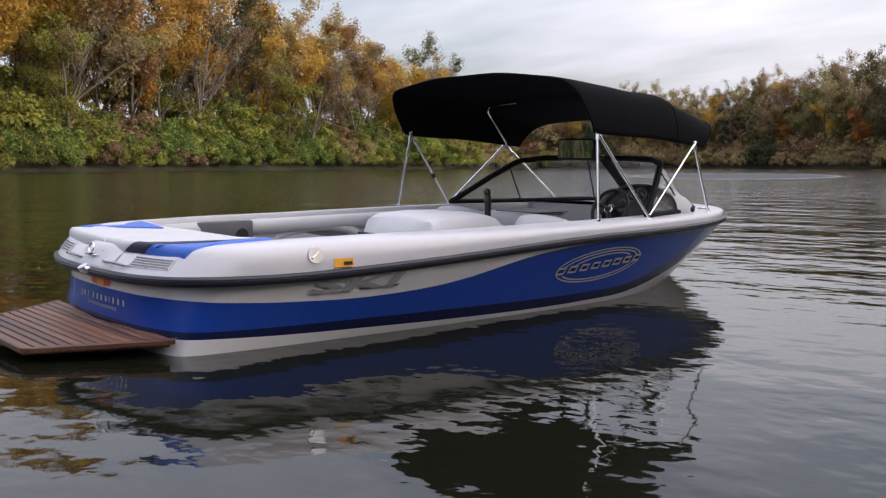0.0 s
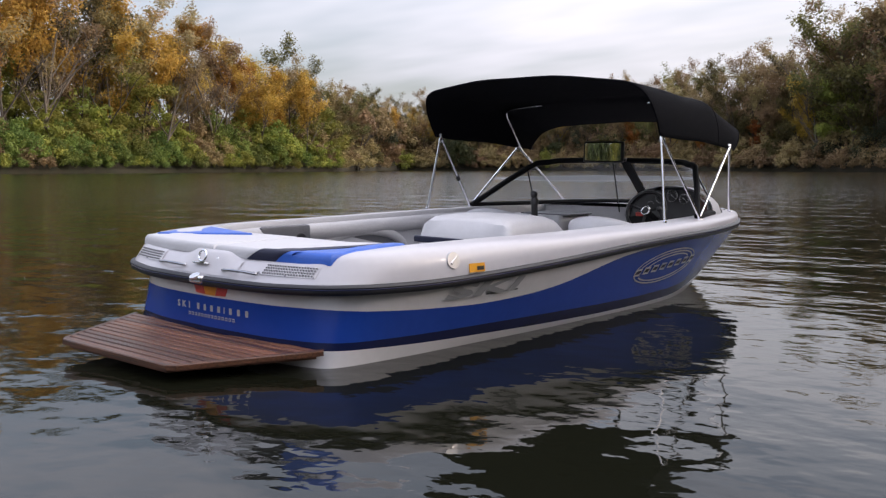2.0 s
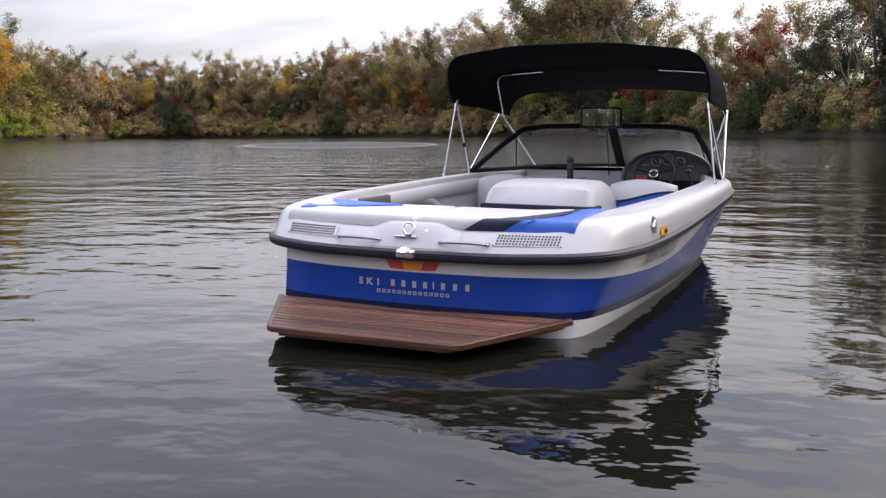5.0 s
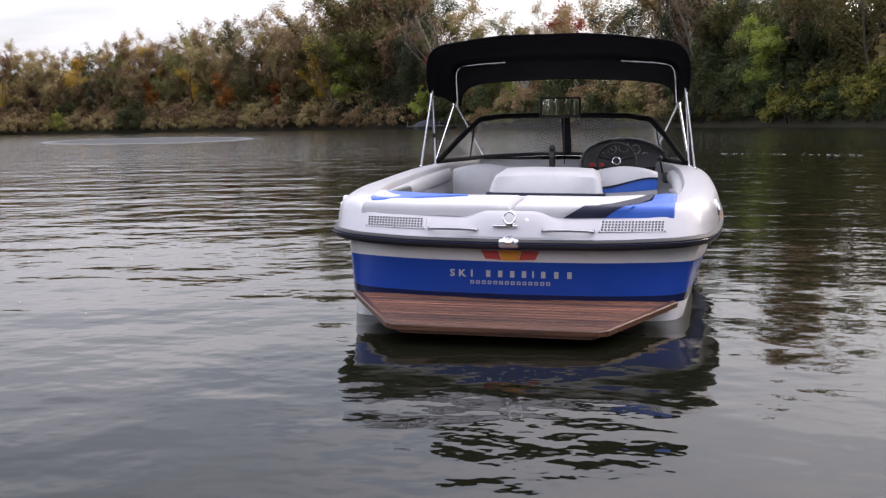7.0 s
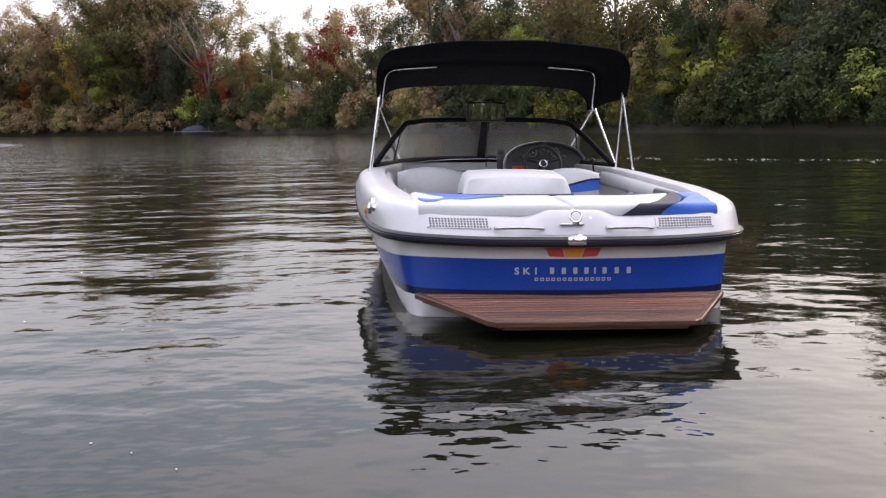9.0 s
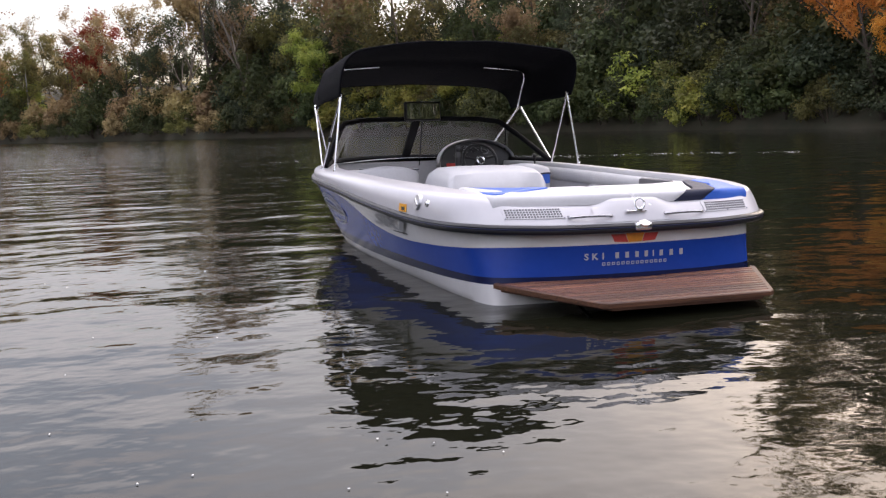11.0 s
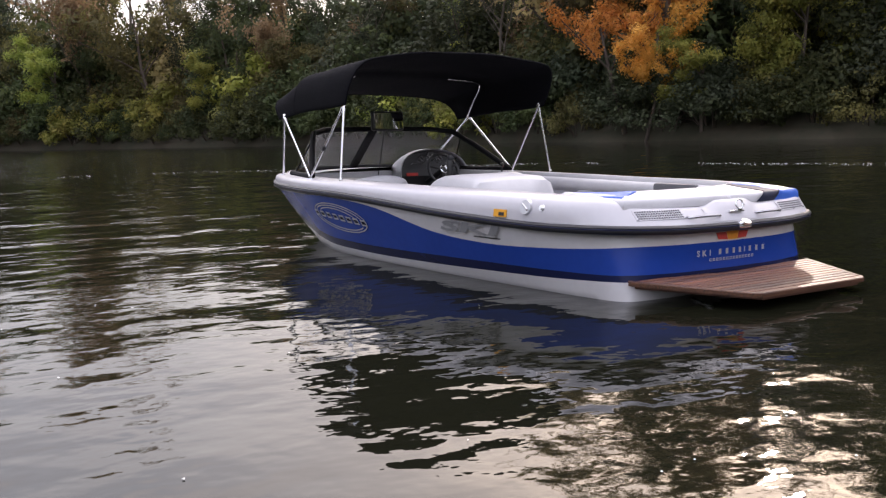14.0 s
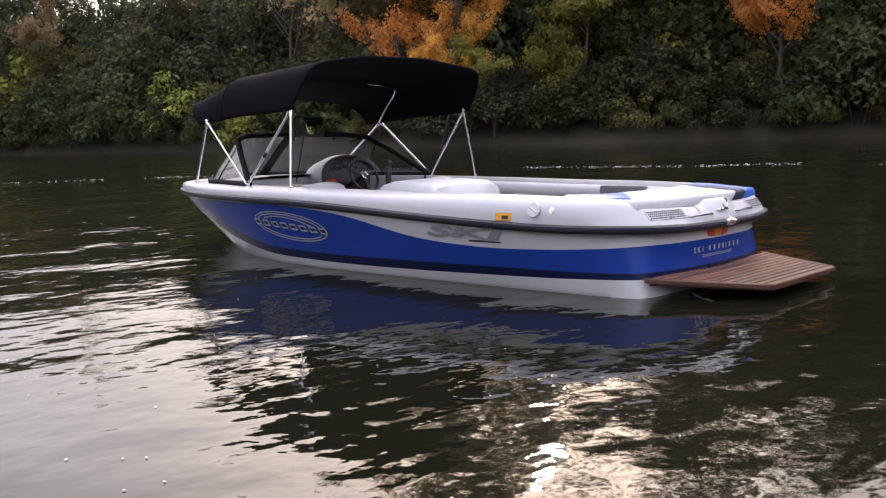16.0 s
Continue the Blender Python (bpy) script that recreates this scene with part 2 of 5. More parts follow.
# the open reach is ruffled by the breeze, the right bank shelters the rest
dt, wr, ruf = n.new("ShaderNodeVectorMath"), n.new("ShaderNodeMapRange"), n.new("ShaderNodeMapRange")
dt.operation = "DOT_PRODUCT"
dt.inputs[1].default_value = (-0.8, 0.6, 0)
for nd, lo, hi in ((wr, 0.028, 0.10), (ruf, 1.0, 2.3)):
    nd.inputs["From Min"].default_value, nd.inputs["From Max"].default_value, nd.inputs["To Min"].default_value, nd.inputs["To Max"].default_value = 3, 24, lo, hi
    l.new(dt.outputs["Value"], nd.inputs["Value"])
l.new(tc.outputs["Object"], dt.inputs[0])
# long swell, ripples, fine wind ruffle, in patches of rougher and calmer water
for sc, dist, stretch, det in ((0.45, 0.046, (1, 1.6, 1), 2), (1.5, 0.017, (1.0, 1.4, 1), 2), (3.8, 0.0054, (1, 1.3, 1), 2), (10.0, 0.0013, (1, 1.1, 1), 2)):
    mp, no, bu = n.new("ShaderNodeMapping"), n.new("ShaderNodeTexNoise"), n.new("ShaderNodeBump")
    mp.inputs["Scale"].default_value = stretch
    mp.inputs["Rotation"].default_value = (0, 0, radians(-15 + 20 * sc % 40))
    no.inputs["Scale"].default_value, no.inputs["Detail"].default_value = sc, det
    am = n.new("ShaderNodeMath"); am.operation = "MULTIPLY"; am.inputs[1].default_value = dist
    l.new(ruf.outputs[0], am.inputs[0]); l.new(am.outputs[0], bu.inputs["Distance"])
    l.new(calm.outputs[0], bu.inputs["Strength"])
    l.new(tc.outputs["Object"], mp.inputs[0]); l.new(mp.outputs[0], no.inputs["Vector"]); l.new(no.outputs["Fac"], bu.inputs["Height"])
    if prev:
        l.new(prev.outputs[0], bu.inputs["Normal"])
    prev = bu
l.new(prev.outputs[0], b.inputs["Normal"])
# a wind-ruffled patch far out, where the unresolved wavelets scatter the sky
mp, gr, rp = n.new("ShaderNodeMapping"), n.new("ShaderNodeVectorMath"), n.new("ShaderNodeMapRange")
mp.vector_type = "TEXTURE"
mp.inputs["Location"].default_value, mp.inputs["Rotation"].default_value, mp.inputs["Scale"].default_value = (-44.5, 80.5, 0), (0, 0, radians(29)), (10, 27, 1)
gr.operation = "LENGTH"
rp.inputs["From Min"].default_value, rp.inputs["From Max"].default_value, rp.inputs["To Min"].default_value, rp.inputs["To Max"].default_value = 0.8, 1.1, 0.5, 0.028
l.new(tc.outputs["Object"], mp.inputs[0]); l.new(mp.outputs[0], gr.inputs[0]); l.new(gr.outputs["Value"], rp.inputs["Value"])
mxr = n.new("ShaderNodeMath"); mxr.operation = "MAXIMUM"
l.new(rp.outputs[0], mxr.inputs[0]); l.new(wr.outputs[0], mxr.inputs[1]); l.new(mxr.outputs[0], b.inputs["Roughness"])


# ---- mesh helpers ----
def part(name, bm, material, parent, label=""):
    """Links a bmesh as one mesh object under a thing or a part."""
    me = bpy.data.meshes.new(name)
    bm.to_mesh(me)
    bm.free()
    for m in material if isinstance(material, (list, tuple)) else [material]:
        me.materials.append(m)
    ob = new(name, me)
    if parent:
        ob.parent = parent
    if label:
        ob["label"] = label
    return ob


def smooth(ob, angle=40):
    me = ob.data
    me.shade_smooth()
    me.set_sharp_from_angle(angle=radians(angle))
    return ob


def loft(bm, rows, closed=False, mats=None):
    """Quads between rows of points of one length; mats: a material index for each strip."""
    vs = [[bm.verts.new(p) for p in r] for r in rows]
    for i in range(len(vs) - 1):
        a, b2 = vs[i], vs[i + 1]
        k = len(a)
        for j in range(k if closed else k - 1):
            q = (a[j], a[(j + 1) % k], b2[(j + 1) % k], b2[j])
            if len({v.co.to_tuple(6) for v in q}) < 3:
                continue
            f = bm.faces.new(q)
            if mats:
                f.material_index = mats[i]
    return vs


def curve(pts, sub=6):
    """A Catmull-Rom line through pts."""
    P = [Vector(p) for p in pts]
    P = [P[0] * 2 - P[1]] + P + [P[-1] * 2 - P[-2]]
    out = []
    for i in range(1, len(P) - 2):
        a, b2, c, d = P[i - 1:i + 3]
        for k in range(sub):
            t = k / sub
            out.append(0.5 * (2 * b2 + (c - a) * t + (2 * a - 5 * b2 + 4 * c - d) * t * t + (3 * b2 - a - 3 * c + d) * t ** 3))
    return out + [P[-2]]


def tube(bm, pts, r, seg=8, cap=True, taper=None):
    pts = [Vector(p) for p in pts]
    rows, up = [], Vector((0.12, 0.31, 0.94))
    for i, p in enumerate(pts):
        d = (pts[min(i + 1, len(pts) - 1)] - pts[max(i - 1, 0)]).normalized()
        s = d.cross(up)
        s = s.normalized() if s.length > 1e-4 else d.orthogonal().normalized()
        u = s.cross(d)
        q = r if taper is None else taper[i]
        rows.append([p + q * (math.cos(2 * math.pi * k / seg) * s + math.sin(2 * math.pi * k / seg) * u) for k in range(seg)])
    vs = loft(bm, rows, True)
    if cap:
        bm.faces.new(vs[0][::-1]); bm.faces.new(vs[-1])
    return bm


def box(bm, c, s, bevel=0.0, m=None, seg=2):
    g = bmesh.ops.create_cube(bm, size=1, matrix=(m or Matrix.Translation(c)) @ Matrix.Diagonal((*s, 1)))
    if bevel:
        es = list({e2 for v in g["verts"] for e2 in v.link_edges})
        bmesh.ops.bevel(bm, geom=es, offset=bevel, segments=seg, affect="EDGES", profile=0.5)
    return bm


def disc(bm, c, axis, r, h, seg=24, r2=None):
    m = Matrix.Translation(c) @ Vector(axis).to_track_quat("Z", "Y").to_matrix().to_4x4()
    bmesh.ops.create_cone(bm, cap_ends=True, segments=seg, radius1=r, radius2=r if r2 is None else r2, depth=h, matrix=m)
    return bm


def torus(bm, c, axis, R, r, seg=32, seg2=8, arc=1.0):
    q = Vector(axis).to_track_quat("Z", "Y")
    rows = []
    k = seg if arc == 1.0 else seg + 1
    for i in range(k):
        a = 2 * math.pi * arc * i / seg
        rows.append([Vector(c) + q @ Vector(((R + r * math.cos(b2)) * math.cos(a), (R + r * math.cos(b2)) * math.sin(a), r * math.sin(b2)))
                     for b2 in (2 * math.pi * j / seg2 for j in range(seg2))])
    if arc == 1.0:
        rows.append(rows[0])
    loft(bm, rows, True)
    if arc == 1.0:
        bmesh.ops.remove_doubles(bm, verts=bm.verts, dist=1e-5)
    return bm


def slab(bm, outline, z0, z1):
    """A flat plate with the given outline in x and y."""
    lo, hi = [bm.verts.new((x, y, z0)) for x, y in outline], [bm.verts.new((x, y, z1)) for x, y in outline]
    bm.faces.new(lo[::-1]); bm.faces.new(hi)
    k = len(outline)
    for i in range(k):
        bm.faces.new((lo[i], lo[(i + 1) % k], hi[(i + 1) % k], hi[i]))
    return bm


# ---- river, banks and bed: one sheet of ground, polar about the boat ----
def shore(az):
    """Distance of the shoreline from the boat, by bearing in degrees clockwise from +y."""
    A = [-180, -120, -95, -74, -64, -55, -49, -46.5, -44.5, -42, -31, -20, -12, -6, 2, 10, 20, 28, 42, 56, 75, 100, 130, 180]
    R = [60, 60, 105, 140, 165, 195, 220, 235, 265, 330, 320, 265, 222, 180, 140, 108, 84, 70, 52, 46, 44, 42, 44, 60]
    return float(np.interp(az, A, R))


def bank_z(r, rs, az):
    d = r - rs
    rough = noise.noise(Vector((r * 0.05 * math.sin(radians(az)), r * 0.05 * math.cos(radians(az)), 0)))
    if d < 0:
        return max(-2.0, -0.15 + d * 0.12)
    return min(0.9, 0.55 * d ** 0.5 * 0.8) + min(9.0, d * 0.28) + min(2.5, max(0.0, d - 8) * 0.2) * max(0.0, min(1.0, (rs - 130) / 80)) + 0.25 * rough * min(1, d / 3)


bm = bmesh.new()
AZS = list(np.arange(-180, 180.01, 2.0))
OFF = [-18, -6, -2, -0.6, 0.0, 0.5, 1.2, 2.5, 5, 10, 20, 40, 90, 250, 800, 2500]
rws = []
for o_ in OFF:
    row = []
    for az in AZS[:-1]:
        rs = shore(az) + 1.2 * noise.noise(Vector((az * 0.35, 3.1, 0)))
        r = rs + o_
        row.append((r * math.sin(radians(az)), r * math.cos(radians(az)), bank_z(r, rs, az)))
    rws.append(row)
vs = loft(bm, rws, True)
mid = bm.verts.new((0, 0, -2.2))
for i in range(len(vs[0])):
    bm.faces.new((mid, vs[0][(i + 1) % len(vs[0])], vs[0][i]))
bmesh.ops.recalc_face_normals(bm, faces=bm.faces)
ground = smooth(part("ground", bm, M_MUD, None), 60)
tagged(ground, "muddy river bed and leaf-strewn earth banks", "ground", kind="structure")

bm = bmesh.new()
bmesh.ops.create_grid(bm, x_segments=2, y_segments=2, size=600)
water = part("water", bm, M_WATER, None)
water.location.z = 0.015
tagged(water, "dark green-brown rippled river water reflecting sky and trees", "river", kind="structure")

# a drifting line of foam flecks on the river
frng = np.random.default_rng(5)
fv, ff = [], []
for k in range(560):
    azf = frng.uniform(2, 80)
    if k < 520 and noise.noise(Vector((azf * 0.22, 0.5, 0))) < -0.22:
        continue
    rf = float(np.interp(azf, [0, 25, 50, 80], [25, 22.2, 18.8, 15.5])) + frng.normal(0, 0.25) + 0.6 * math.sin(azf * 0.2)
    cx, cy, sz = rf * math.sin(radians(azf)), rf * math.cos(radians(azf)), abs(frng.normal(0, 0.019)) + 0.006
    if k > 520:
        cx, cy, sz = frng.uniform(-4.5, -1.3), frng.uniform(-3, 3), frng.uniform(0.003, 0.007)
    a0 = frng.uniform(0, 6.28)
    base_i = len(fv)
    for j in range(6):
        q = sz * frng.uniform(0.6, 1.3)
        fv.append((cx + q * math.cos(a0 + j * 1.047), cy + q * math.sin(a0 + j * 1.047), 0.019))
    fv.append((cx, cy, 0.022))
    ff += [(base_i + j, base_i + (j + 1) % 6, base_i + 6) for j in range(6)]
me = bpy.data.meshes.new("foam_flecks")
me.from_pydata(fv, [], ff)
me.materials.append(mat("foam", (0.75, 0.75, 0.72), 0.6, var=0.1, scale=20))
tagged(new("foam_flecks", me), "thin line of white foam flecks drifting on the water", "foam", kind="stuff")


# ---- the boat: x to starboard, y to the bow, z up from the waterline; it lies heeled a little to starboard ----
boat = new("ski_boat")
boat.matrix_world = pose(0, 0, 0, 0, 0.95, 0)
tagged(boat, "white and blue ski boat with black bimini top afloat", "boat")

# half-plan of the rub rail from the middle of the transom to the stem: x, y, z and the height of the deck edge above it
RAIL = [(0, -0.035, 0.420, 0.124), (0.45, -0.012, 0.422, 0.122), (0.70, 0.04, 0.428, 0.124), (0.84, 0.10, 0.432, 0.145), (0.94, 0.195, 0.435, 0.162),
        (1.01, 0.35, 0.434, 0.174), (1.08, 0.70, 0.434, 0.185), (1.14, 1.2, 0.452, 0.175), (1.18, 1.8, 0.478, 0.15), (1.21, 2.5, 0.515, 0.12),
        (1.225, 3.17, 0.541, 0.10), (1.20, 3.77, 0.548, 0.098), (1.08, 4.5, 0.552, 0.095), (0.93, 5.0, 0.556, 0.09), (0.70, 5.5, 0.558, 0.085),
        (0.40, 5.9, 0.558, 0.08), (0.20, 6.06, 0.558, 0.08), (0, 6.12, 0.558, 0.08)]
# the painted bands: height of the white-blue line, the blue-navy line, the navy-white line, station by station
Z_WB = (0.318, 0.320, 0.320, 0.318, 0.314, 0.306, 0.288, 0.281, 0.322, 0.452, 0.505, 0.510, 0.512, 0.516, 0.518, 0.520, 0.522, 0.524)
Z_NT = (0.150, 0.151, 0.153, 0.154, 0.154, 0.152, 0.148, 0.146, 0.139, 0.130, 0.132, 0.158, 0.300, 0.445, 0.500, 0.510, 0.512, 0.514)
Z_NB = (0.112, 0.112, 0.113, 0.114, 0.114, 0.110, 0.096, 0.084, 0.070, 0.060, 0.064, 0.082, 0.180, 0.330, 0.435, 0.488, 0.496, 0.500)
# waterline half-plan
WATER = [(0, 0.035), (0.40, 0.045), (0.68, 0.075), (0.80, 0.105), (0.85, 0.165), (0.882, 0.32), (0.918, 0.70), (0.946, 1.2), (0.98, 1.8), (1.0, 2.5), (1.0, 3.12),
         (0.95, 3.68), (0.77, 4.32), (0.56, 4.77), (0.335, 5.13), (0.155, 5.39), (0.06, 5.50), (0, 5.54)]
SUB = 5


def hull_lines():
    """Each line of the hull, rail to keel, as full-resolution half lines."""
    rail_lo, wb, nt, nb, wlv, low, keel = [], [], [], [], [], [], []
    for i, ((x, y, z, h), (wx, wy)) in enumerate(zip(RAIL, WATER)):
        zt = z - 0.028

        def at(zz, bulge=0.0):
            f = max(0.0, min(1.0, zz / zt))
            g = f ** 0.85
            xt = x - (0.055 if 3 <= i <= 5 else 0.04 if i in (2, 6) else 0.015) if x > 0.1 else x * 0.985
            return (wx + (xt - wx) * g, wy + (y + (0.07, 0.068, 0.08, 0.085, 0.07, 0.03, 0.01)[min(i, 6)] * (i < 7) - wy) * f, zz)
        rail_lo.append(at(zt)); wb.append(at(min(Z_WB[i], zt - 0.006))); nt.append(at(Z_NT[i])); nb.append(at(Z_NB[i])); wlv.append(at(0.0))
        low.append((wx * 0.86, wy * 0.985 + 0.02 * (i < 6), -0.12)); keel.append((wx * 0.1, wy * 0.96 + 0.03 * (i < 6), -0.38 + 0.15 * (i > 13)))
    return [curve(c, SUB) for c in (rail_lo, wb, nt, nb, wlv, low, keel)]


HL = hull_lines()


def full(line):
    """Half line, stern middle to stem, into the whole ring from port stem round the stern to starboard stem."""
    return [Vector((-p[0], p[1], p[2])) for p in reversed(line[1:])] + [Vector(p) for p in line]


def blend(a, b2, t, bulge=0.0):
    return [p.lerp(q, t) for p, q in zip(a, b2)]


rows, mi = [], []
for k in range(6):
    n_in = (2, 4, 2, 3, 2, 2)[k]
    for j in range(n_in):
        rows.append(full(blend(HL[k], HL[k + 1], j / n_in)))
        mi.append((0, 1, 2, 0, 0, 0)[k])
rows.append(full(HL[6]))
bm = bmesh.new()
loft(bm, rows, mats=mi)
bmesh.ops.recalc_face_normals(bm, faces=bm.faces)
hull = smooth(part("hull", bm, [M_HULLW, M_BLUE, M_NAVY], boat, "white fibreglass hull with blue side band and navy stripe"), 35)


def hull_x(y, z):
    """Half-breadth of the hull side at a place along it and a height."""
    pts = []
    for ln in HL[:6]:
        side = [p for p in ln[3 * SUB:]]
        ys = [p[1] for p in side]
        pts.append((float(np.interp(y, ys, [p[2] for p in side])), float(np.interp(y, ys, [p[0] for p in side]))))
    pts.sort()
    return float(np.interp(z, [p[0] for p in pts], [p[1] for p in pts]))


def transom_y(x, z):
    pts = []
    for ln in HL[:5]:
        st = ln[:3 * SUB]
        pts.append((float(np.interp(abs(x), [p[0] for p in st], [p[2] for p in st])), float(np.interp(abs(x), [p[0] for p in st], [p[1] for p in st]))))
    pts.sort()
    return float(np.interp(z, [p[0] for p in pts], [p[1] for p in pts]))


# rub rail
CR = curve([r[:3] for r in RAIL], SUB)
CH = [v[0] for v in curve([(r[3], 0, 0) for r in RAIL], SUB)]


def outward(line):
    out = []
    for i, p in enumerate(line):
        d = line[min(i + 1, len(line) - 1)] - line[max(i - 1, 0)]
        nrm = Vector((d.y, -d.x, 0)).normalized()
        if i == 0:
            nrm = Vector((0, -1, 0))
        if i == len(line) - 1:
            nrm = Vector((0, 1, 0))
        out.append(nrm)
    return out


CN = outward(CR)


def offset(dx, dz, hz=0.0):
    """The rail line moved outward by dx and up by dz plus hz times the deck edge's height."""
    res = []
    for i, p in enumerate(CR):
        q = p + CN[i] * dx + Vector((0, 0, dz + hz * CH[i]))
        q.x = max(q.x, 0.0)
        res.append(q)
    return res


bm = bmesh.new()
prof = ((-0.03, -0.030), (0.006, -0.030), (0.018, -0.022), (0.022, -0.008), (0.019, 0.0), (0.023, 0.010), (0.016, 0.020), (0.0, 0.023), (-0.03, 0.023))
loft(bm, [full(offset(a, c)) for a, c in prof])
bmesh.ops.recalc_face_normals(bm, faces=bm.faces)
smooth(part("rub_rail", bm, M_RUB, boat, "black rubber rub rail round the hull"), 50)
bm = bmesh.new()
tube(bm, full(offset(0.0215, 0.0)), 0.0035, 6)
part("rail_insert", bm, M_NAVY, boat, "thin navy insert along the rub rail")

# deck moulding: side, rounded shoulder, gunwale top, inner coaming
def inner_ring():
    """Inner edge of the gunwale: the cockpit's outline, with the aft deck behind it."""
    res = []
    for i, p in enumerate(CR):
        top = p.z + CH[i]
        q = p - CN[i] * 0.215
        q.x = max(q.x, 0.0)
        q.z = top + 0.004
        res.append(q)
    return res


CI = inner_ring()
AFT_Y, FRONT_Y = 0.70, 4.55
bm = bmesh.new()
# the stern face leans forward more than the sides: outward shift at the sides, at the stern, rise, share of the edge's height
FACE = ((-0.002, -0.006, 0.022, 0), (-0.001, -0.030, 0.03, 0.22), (-0.010, -0.058, 0.02, 0.55), (-0.028, -0.076, 0.008, 0.80), (-0.052, -0.088, 0.0, 0.94), (-0.085, -0.105, 0.0, 1.0), (-0.13, -0.14, 0.004, 1.0))


def leaning(a, a_stern, c, hz):
    res = []
    for i, p in enumerate(CR):
        w = max(0.0, min(1.0, (0.45 - p.y) / 0.32))
        q = p + CN[i] * (a + (a_stern - a) * w) + Vector((0, 0, c + hz * CH[i]))
        q.x = max(q.x, 0.0)
        res.append(q)
    return res


side_rows = [full(leaning(*f)) for f in FACE]
loft(bm, side_rows + [full(CI)])
bmesh.ops.recalc_face_normals(bm, faces=bm.faces)
smooth(part("deck_edge", bm, M_WHITE, boat, "glossy white gunwale moulding"), 50)


def gun_in(y):
    """Inner half-breadth and height of the gunwale at y."""
    ys = [p.y for p in CI[3 * SUB:]]
    return float(np.interp(y, ys, [p.x for p in CI[3 * SUB:]])), float(np.interp(y, ys, [p.z for p in CI[3 * SUB:]]))


# foredeck with a crown, and a bow trim pad
bm = bmesh.new()
rws = []
for k in range(15):
    y = FRONT_Y + (5.93 - FRONT_Y) * (k / 14) ** 0.9
    x, z = gun_in(y)
    rws.append([(x * s, y + 0.03 * (1 - s * s) * (k > 11), z + 0.045 * (1 - s * s) * (1 - 0.7 * k / 14)) for s in np.linspace(-1, 1, 17)])
loft(bm, rws)
bmesh.ops.recalc_face_normals(bm, faces=bm.faces)
smooth(part("foredeck", bm, M_WHITE, boat))

# aft deck panel under the sun pads
bm = bmesh.new()
rws = []
for k in range(8):
    y = 0.15 + (AFT_Y - 0.15) * k / 7
    x, z = gun_in(max(y, 0.3))
    x = min(x, 0.72 + 0.4 * y)
    rws.append([(x * s, y, 0.547 + (z - 0.552) * abs(s) ** 8) for s in np.linspace(-1, 1, 21)])
loft(bm, rws)
bmesh.ops.recalc_face_normals(bm, faces=bm.faces)
part("aft_deck", bm, M_WHITE, boat)

# cockpit well: bulwark lining, floor and fore bulkhead
bm = bmesh.new()
ysl = [AFT_Y + (4.6 - AFT_Y) * k / 24 for k in range(25)]
for s in (-1, 1):
    rws = []
    for dz, ins in ((0.0, 0.0), (-0.015, 0.012), (-0.05, 0.016), (-0.14, 0.02), (-0.30, 0.05), (-0.56, 0.10)):
        rws.append([(s * min(gun_in(y)[0] - ins, hull_x(y, max(0.02, min(0.5, gun_in(y)[1] + dz))) - 0.05), y, gun_in(y)[1] + dz) for y in ysl])
    loft(bm, rws)
bmesh.ops.recalc_face_normals(bm, faces=bm.faces)
smooth(part("cockpit_lining", bm, M_VINYLG, boat, "light grey vinyl bulwark lining"), 50)
bm = bmesh.new()
loft(bm, [[(s * min(gun_in(y)[0] - 0.07, hull_x(y, 0.05) - 0.05), y, 0.07) for s in (-1, -0.5, 0, 0.5, 1)] for y in ysl])
part("cockpit_floor", bm, M_CARPET, boat, "grey carpeted cockpit floor")
bm = bmesh.new()
loft(bm, [[(s * min(gun_in(4.56)[0], hull_x(4.6, min(z, 0.5)) - 0.05), 4.6 - 0.02 * abs(s), z) for s in (-1, -0.5, 0, 0.5, 1)] for z in (0.07, 0.4, 0.66)])
part("fore_bulkhead", bm, M_VINYLG, boat)

